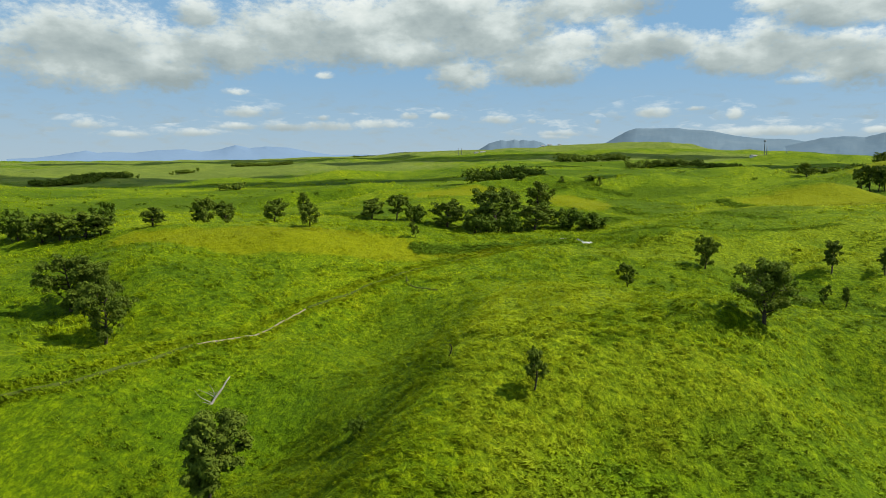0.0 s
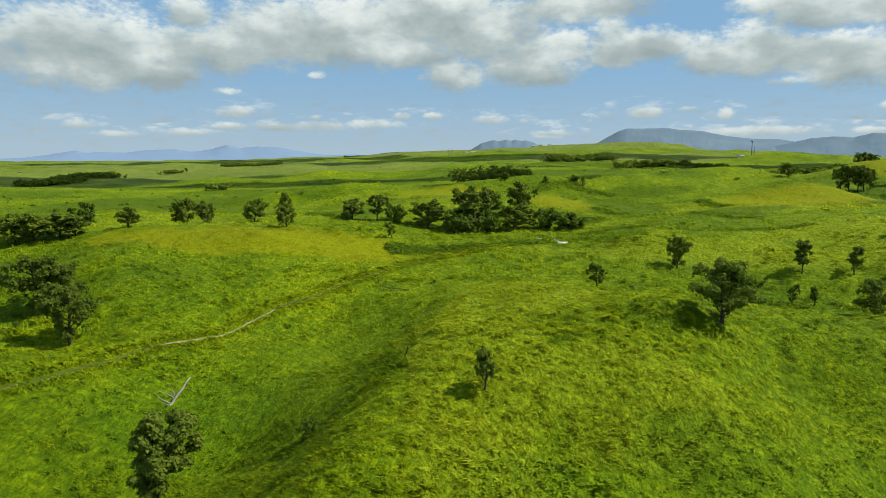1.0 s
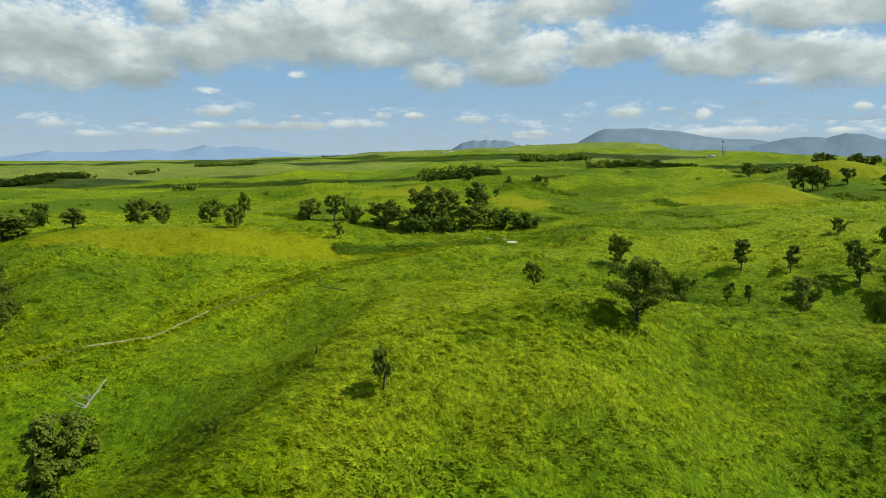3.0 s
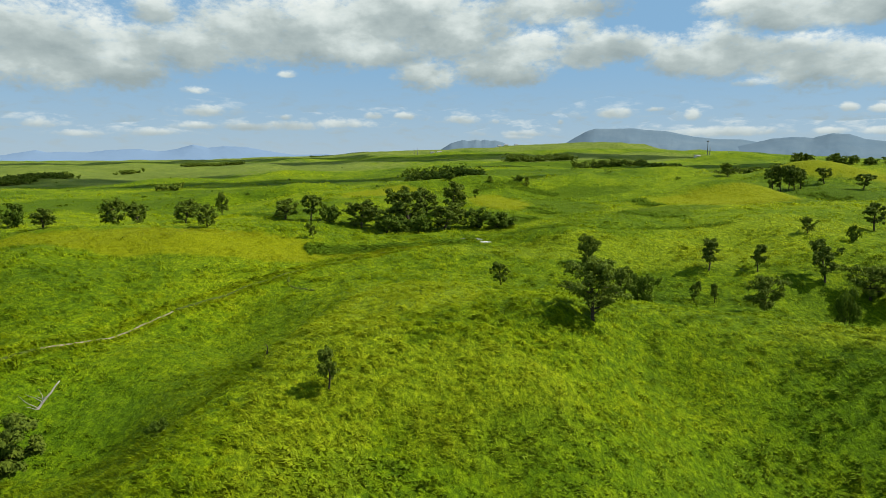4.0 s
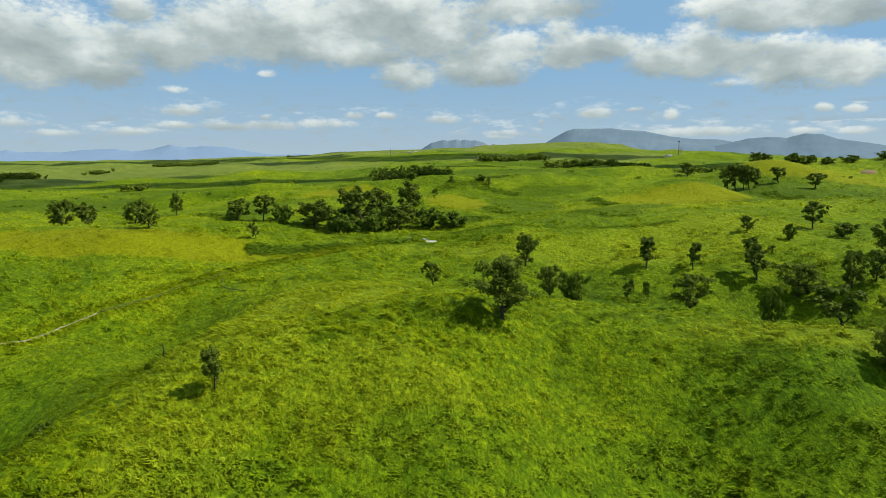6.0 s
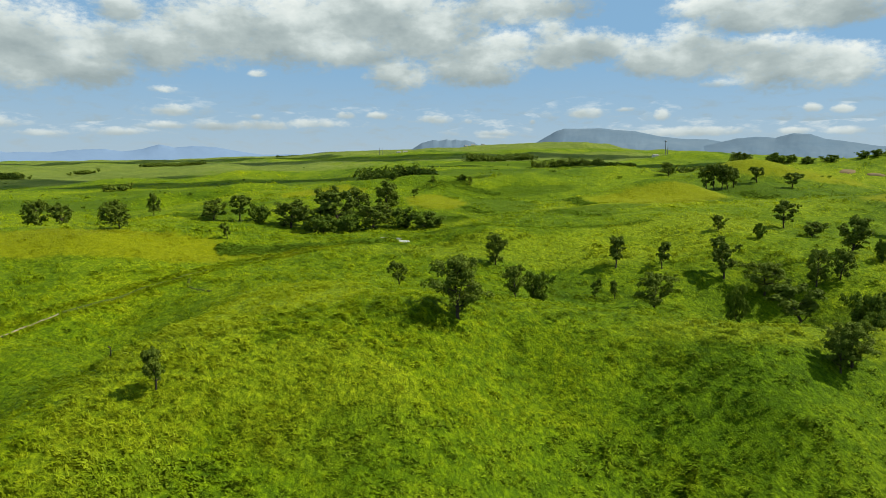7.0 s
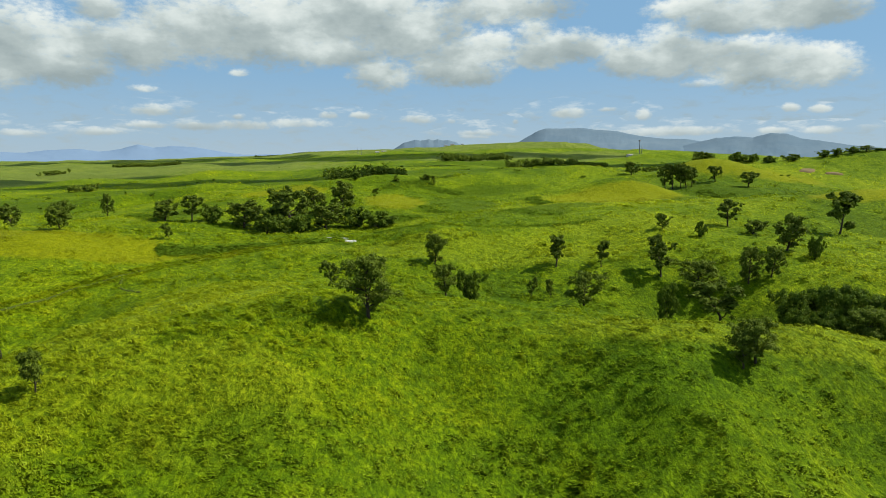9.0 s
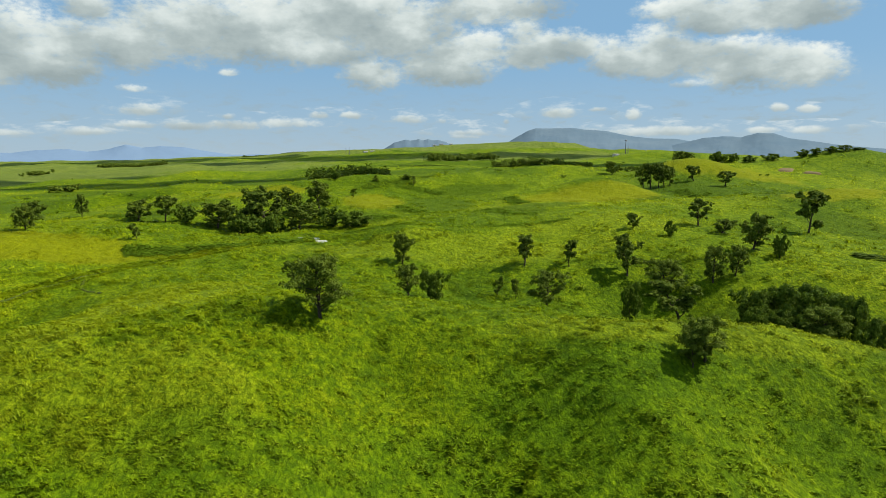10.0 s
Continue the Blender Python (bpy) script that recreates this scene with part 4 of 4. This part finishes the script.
def patch(name, x, y, w, d, turn, mat, label, lift, seed):
    """A ragged-edged sheet that lies on the ground."""
    rng = random.Random(seed)
    verts, faces = [(x, y, sheet_z(x, y) + lift)], []
    rings, spokes = 4, 22
    edge = [rng.uniform(0.72, 1.2) for _ in range(spokes)]
    for r in range(1, rings + 1):
        for s in range(spokes):
            a = 2 * math.pi * s / spokes
            u, v = math.cos(a) * w * edge[s] * r / rings, math.sin(a) * d * edge[s] * r / rings
            px, py = x + u * math.cos(turn) - v * math.sin(turn), y + u * math.sin(turn) + v * math.cos(turn)
            verts.append((px, py, sheet_z(px, py) + (lift if r < rings else -0.1)))
    for s in range(spokes):
        t = (s + 1) % spokes
        faces.append((0, 1 + s, 1 + t))
        for r in range(rings - 1):
            faces.append((1 + r * spokes + s, 1 + (r + 1) * spokes + s, 1 + (r + 1) * spokes + t, 1 + r * spokes + t))
    return tagged(new(name, mesh_of(name, verts, faces, (mat,))), label, "ground", kind="structure")


patch("pavement", 27.0, 161.6, 1.6, 0.4, 0.2, PAD, "pale concrete pad at the bend of the track", 0.4, 2)
patch("pavement", 23.4, 164.4, 3.4, 0.4, 0.1, PAD, "small pale concrete slab beside the track", 0.4, 5)
patch("bare_earth", 254, 325, 5.5, 2.6, 0.3, RED_SOIL, "bare reddish soil on an eroded bank", 0.7, 4)
patch("bare_earth", 263, 317, 4.5, 2.4, -0.5, RED_SOIL, "bare reddish soil on an eroded bank", 0.7, 9)


# ---- grass ----
def field_at(which, x, y):
    best = np.full(x.shape, -9.0)
    for fx, fy, w, d in which:
        best = np.maximum(best, 1 - ((x - fx) / w) ** 2 - ((y - fy) / d) ** 2)
    return np.clip(best + 0.3, 0, 1)


def slope_normals(x, y):
    """Normals of the sward over the ground."""
    e = 0.6
    gx = (ground_z(x + e, y) - ground_z(x - e, y)) / (2 * e)
    gy = (ground_z(x, y + e) - ground_z(x, y - e)) / (2 * e)
    return np.stack([-gx, -gy, np.ones(len(x))], 1) / np.sqrt(1 + gx * gx + gy * gy)[:, None]


def tufts(name, x, y, size, leafy, label, mat, wide=1.0, blades=5):
    """Tussocks of drooping blades that lean with the wind, joined into one mesh; they shade with the slope they cover."""
    rng = np.random.default_rng(7)
    n = len(x)
    slope = slope_normals(x, y)
    z = ground_z(x, y) + np.array([relief(a, b) for a, b in zip(x, y)])
    x, y, z, size, leafy = (np.repeat(v, blades) for v in (x, y, z, size, leafy))
    m = n * blades
    turn = rng.uniform(0, 2 * np.pi, m)
    lean = np.stack([np.cos(turn) * 0.65 - 0.75, np.sin(turn) * 0.75 + 0.12, np.zeros(m)], 1)
    length = size * rng.uniform(0.6, 1.25, m) * (1 - 0.25 * leafy)
    side = np.stack([-np.sin(turn), np.cos(turn), rng.normal(0, 0.35, m)], 1)
    width = (length * rng.uniform(0.035, 0.075, m) * (1 + 0.8 * leafy) * wide)[:, None]
    root = np.stack([x, y, z - 0.08], 1) + np.stack([rng.normal(0, 0.22, m), rng.normal(0, 0.22, m), np.zeros(m)], 1) * size[:, None]
    up, ln = np.array([0, 0, 1.0]), length[:, None]
    mid = root + (lean * 0.30 + up * 0.62) * ln
    tip = root + (lean * 0.95 + up * rng.uniform(0.30, 0.85, m)[:, None]) * ln
    facing = np.cross(tip - root, side)
    side = np.where(facing[:, 1:2] > 0, side, -side)
    verts = np.stack([root, mid - side * width, mid + side * width, tip], 1).reshape(-1, 3)
    k = 4 * np.arange(m)[:, None]
    faces = np.concatenate([k + [0, 2, 1], k + [1, 2, 3]], 1).reshape(-1, 3)
    sward = slope.repeat(blades, 0) + rng.normal(0, 0.16, (m, 3)) + np.where(facing[:, 1:2] > 0, -facing, facing) / np.linalg.norm(facing, axis=1, keepdims=True) * 0.25
    sward /= np.linalg.norm(sward, axis=1, keepdims=True)
    me = array_mesh(name, verts, faces, mat, True)
    me.attributes.new("custom_normal", "FLOAT_VECTOR", "POINT").data.foreach_set("vector", sward.repeat(4, 0).astype(np.float32).ravel())
    return tagged(new(name, me), label, "grass", kind="stuff")


def sow_meadow(name, count, near, far, seed, size, blades, label):
    """Grass over the slopes between two distances from the walk."""
    rng = np.random.default_rng(seed)
    a = np.radians(rng.uniform(-43, 56, count // 5)).repeat(5)
    r = (1 / rng.uniform(1 / far, 1 / near, count // 5)).repeat(5)
    count = len(r)
    x = 20 + r * np.sin(a) + rng.normal(0, 0.0042, count) * r
    y = -8 + r * np.cos(a) + rng.normal(0, 0.0036, count) * r
    tall = np.array([noise.fractal(Vector((px * 0.06, py * 0.06, 9.0)), 0.8, 2.0, 3) for px, py in zip(x, y)])
    tall += 0.9 * np.array([noise.fractal(Vector((px * 0.55, py * 0.4, 4.0)), 0.8, 2.0, 2) for px, py in zip(x, y)])
    leafy = field_at(LEAFY_WEEDS, x, y)
    short = np.maximum(field_at(YELLOW_FIELDS, x, y), 0.6 * field_at(SHADED_LUSH_HOLLOWS + SCRUB_AND_SHADE, x, y))
    size = size * (1 + 0.5 * np.clip(tall, -0.8, 0.9)) * (r / near) ** 0.6 * (1 - 0.45 * short) * rng.uniform(0.65, 1.4, count // 5).repeat(5)
    keep = np.ones(count, bool)
    for px, py, _ in along(TRACK[1:14], 0.7):
        keep &= (x - px) ** 2 + (y - py) ** 2 > 0.8
    tufts(name, x[keep], y[keep], size[keep], leafy[keep], label, BLADES, 1.0 if near < 100 else 1.6, blades)


def sow_verge(line, half, shift, count, size, name, label, mat, leafy):
    rng = np.random.default_rng(len(line) + count)
    pts = np.array(along(line, 0.5))
    i = rng.integers(0, len(pts), count)
    off = rng.normal(shift, half, count)
    x, y = pts[i, 0] - np.sin(pts[i, 2]) * off, pts[i, 1] + np.cos(pts[i, 2]) * off
    tufts(name, x, y, size * rng.uniform(0.7, 1.3, count), np.full(count, leafy), label, mat, 1.0)


sow_meadow("meadow_grass", 116000, 36, 175, 5, 0.29, 7, "tall wind-bent meadow grass covering the slopes")
sow_meadow("far_meadow_grass", 34000, 165, 620, 8, 0.62, 4, "meadow grass on the downs further off")
sow_verge(TRACK, 0.5, 1.4, 9000, 0.62, "verge_grass", "dense taller grass on the bank beside the track", BLADES, 0.2)
sow_verge(TRACK, 0.3, -1.15, 5000, 0.55, "verge_grass", "dense taller grass on the bank beside the track", BLADES, 0.2)
sow_verge(SCRUB_STRIP, 1.4, 0.0, 5000, 0.85, "scrub", "strip of rank dark green scrub beside the track", HERBS, 0.6)
sow_verge(FAR_VERGE, 0.9, 0.0, 1300, 0.55, "scrub", "strip of rank dark green scrub beside the track", HERBS, 0.6)


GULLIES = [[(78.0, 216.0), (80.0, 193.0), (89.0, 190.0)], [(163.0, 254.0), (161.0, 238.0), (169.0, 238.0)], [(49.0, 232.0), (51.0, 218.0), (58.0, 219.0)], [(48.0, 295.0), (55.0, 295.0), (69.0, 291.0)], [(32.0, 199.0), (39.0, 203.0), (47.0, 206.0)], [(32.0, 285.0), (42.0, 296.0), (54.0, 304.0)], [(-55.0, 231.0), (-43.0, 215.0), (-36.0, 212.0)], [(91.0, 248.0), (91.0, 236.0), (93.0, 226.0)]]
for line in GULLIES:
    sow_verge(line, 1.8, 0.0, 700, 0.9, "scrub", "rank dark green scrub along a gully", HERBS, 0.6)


# ---- woods far off ----
def wood(line, half, height, seed, label):
    """A belt of trees seen from afar: many heaped crowns of leaf sprays."""
    rng = random.Random(seed)
    pts = along(line, 4.0)
    clumps = []
    for _ in range(int(len(pts) * half * 0.4)):
        x, y, a = rng.choice(pts)
        o = rng.gauss(0, half * 0.5)
        x, y = x - math.sin(a) * o + rng.uniform(-2, 2), y + math.cos(a) * o + rng.uniform(-2, 2)
        h = height * rng.uniform(0.55, 1.15)
        g = sheet_z(x, y)
        for c in range(5):
            s = h * rng.uniform(0.22, 0.36)
            clumps.append(((x + rng.gauss(0, h * 0.22), y + rng.gauss(0, h * 0.22), g + h * rng.uniform(0.2, 0.72)), s, 14))
    return tagged(new("woodland", leaf_mesh("woodland", seed, clumps, 0.95, LEAVES)), label, "woods", kind="stuff")


WOODS = [
    ([(-4.7, 430), (19.7, 429.5), (42.8, 438)], 14, 12.0), ([(87, 716), (126, 751), (168, 763)], 14, 10.0),
    ([(157, 684), (195, 695), (219, 657)], 9, 8.0), ([(219, 657), (222, 560)], 7, 4.5), ([(-441, 613), (-419, 629), (-419, 676), (-412, 739)], 18, 6.5),
    ([(-386, 809), (-360, 799)], 12, 6.0), ([(-372, 979), (-341, 1043), (-307, 1054)], 18, 6.5),
    ([(184, 390), (198, 373), (219, 375)], 6, 4.0), ([(-188, 460), (-171, 472)], 6, 5.5), 
    ([(-330, 1700), (-200, 1760), (-90, 1800)], 10, 5.0),
]
for n, (line, half, height) in enumerate(WOODS):
    wood(line, half, height, 100 + n, "dark belt of woodland in a hollow of the downs")


def far_bushes():
    """Low dark bushes dotted over the middle downs."""
    rng = random.Random(77)
    clumps = []
    for _ in range(110):
        a, r = radians(rng.uniform(-38, 44)), 1 / rng.uniform(1 / 1100, 1 / 330)
        x, y = 20 + r * math.sin(a), -8 + r * math.cos(a)
        h = rng.uniform(0.9, 2.6)
        g = sheet_z(x, y)
        for c in range(3):
            clumps.append(((x + rng.gauss(0, h * 0.5), y + rng.gauss(0, h * 0.5), g + h * 0.35), h * 0.55, 14))
    tagged(new("bush_scatter", leaf_mesh("bush_scatter", 77, clumps, 0.4, SCRUB)), "low dark bushes dotted over the distant downs", "bushes", kind="stuff")


far_bushes()


# ---- dead wood ----
def dead_tree():
    rng = random.Random(6)
    verts, faces, twigs_v, twigs_f = [], [], [], []
    tree = tagged(new("dead_tree"), "bare grey dead tree leaning out of the grass", "tree")
    x, y = -33.0, 73.5
    root, top = Vector((x, y, gz(x, y) - 0.3)), Vector((x + 1.9, y + 2.6, gz(x, y) + 3.0))
    spine = [root.lerp(top, n / 6) + Vector((rng.gauss(0, 0.06), rng.gauss(0, 0.06), rng.gauss(0, 0.06))) for n in range(7)]
    tube(verts, faces, spine, [0.19, 0.17, 0.15, 0.14, 0.12, 0.11, 0.08])
    for n in (1, 1, 2, 2, 3):
        out = limb(rng, spine[n], Vector((rng.uniform(-1.2, -0.4), rng.gauss(0, 0.5), rng.uniform(-0.1, 0.4))), rng.uniform(1.4, 3.0), 0.3, 5)
        tube(twigs_v, twigs_f, out, [0.07, 0.055, 0.04, 0.03, 0.02, 0.01], 5)
    part("trunk", verts, faces, DEADWOOD, tree)
    part("bough", twigs_v, twigs_f, DEADWOOD, tree)


def snag():
    rng = random.Random(2)
    verts, faces = [], []
    root = Vector((-3.3, 68.0, gz(-3.3, 68.0) - 0.2))
    spine = limb(rng, root, Vector((-0.1, 0, 1)), 2.1, 0.22, 6)
    tube(verts, faces, spine, [0.10, 0.09, 0.09, 0.075, 0.06, 0.05, 0.03])
    for n in (3, 4, 5):
        tube(verts, faces, limb(rng, spine[n], Vector((rng.gauss(0, 1), rng.gauss(0, 1), 0.6)), 0.6, 0.2, 3), [0.04, 0.03, 0.02, 0.01], 4)
    tagged(new("dead_sapling", mesh_of("dead_sapling", verts, faces, (BARK,))), "crooked dead stem standing in the grass", "dead tree")


dead_tree()
snag()


# ---- masts and buildings on the far hill ----
def plain(name, colour, rough):
    m, k = material(name)
    n = k.noise(position(k), 0.8, 3.0)
    finish(k, k.mix(k.math("MULTIPLY", n, 0.3), colour, tuple(c * 0.7 for c in colour)), rough)
    return m


STEEL, WALL, ROOF = plain("dull_steel", (0.12, 0.13, 0.14), 0.5), plain("pale_render", (0.6, 0.58, 0.54), 0.8), plain("dark_roof", (0.22, 0.21, 0.21), 0.7)


def mast(x, y, height, crowned):
    thing = tagged(new("radio_mast"), "tall slim steel mast on the far hilltop", "mast", "masts on the hill")
    z = sheet_z(x, y)
    verts, faces = [], []
    tube(verts, faces, [Vector((x, y, z - 1)), Vector((x, y, z + height * 0.6)), Vector((x, y, z + height))], [0.55, 0.42, 0.3], 8)
    part("pole", verts, faces, STEEL, thing)
    if crowned:
        verts, faces = [], []
        tube(verts, faces, [Vector((x, y, z + height - 1.6)), Vector((x, y, z + height - 0.2))], [1.5, 1.5], 10)
        part("antenna_ring", verts, faces, STEEL, thing)
    return thing


def house(x, y, w, d, h, turn):
    """A small house: walls under a pitched roof."""
    thing = tagged(new("house"), "small pale house with a dark roof on the far ridge", "house", "houses on the ridge")
    thing.matrix_world = Matrix.Translation((x, y, sheet_z(x, y))) @ Matrix.Rotation(turn, 4, "Z")
    a, b = w / 2, d / 2
    box = [(sx * a, sy * b, z) for z in (-2, h) for sx, sy in ((-1, -1), (1, -1), (1, 1), (-1, 1))] + [(-a, 0, h * 1.5), (a, 0, h * 1.5)]
    part("wall", box, [(0, 1, 5, 4), (1, 2, 6, 5), (2, 3, 7, 6), (3, 0, 4, 7), (4, 7, 8), (5, 9, 6)], WALL, thing, smooth=False)
    e = 0.4
    slab = []
    for lift in (0.05, 0.3):
        slab += [(-a - e, -b - e, h * 0.93 + lift), (a + e, -b - e, h * 0.93 + lift), (a + e, 0, h * 1.5 + lift), (-a - e, 0, h * 1.5 + lift), (a + e, b + e, h * 0.93 + lift), (-a - e, b + e, h * 0.93 + lift)]
    part("roof", slab, [(0, 1, 2, 3), (3, 2, 4, 5), (6, 9, 8, 7), (9, 11, 10, 8), (0, 6, 7, 1), (5, 4, 10, 11), (0, 3, 9, 6), (3, 5, 11, 9), (1, 7, 8, 2), (2, 8, 10, 4)], ROOF, thing, smooth=False)


mast(340.7, 795.3, 19.0, True)
mast(345.6, 800.0, 12.5, False)
mast(369, 800, 7.0, False)
mast(-40, 1248, 14.0, False)
mast(-34, 1253, 14.0, False)
for x, y, w, t in ((8, 1330, 10, 0.1), (-6, 1335, 8, 0.3), (166, 1545, 9, 0.0), (150, 1548, 8, 0.2), (190, 1550, 7, 0.4), (329, 797, 7, 0.2), (352, 803, 5, 0.1)):
    house(x, y, w, w * 0.6, w * 0.3, t)
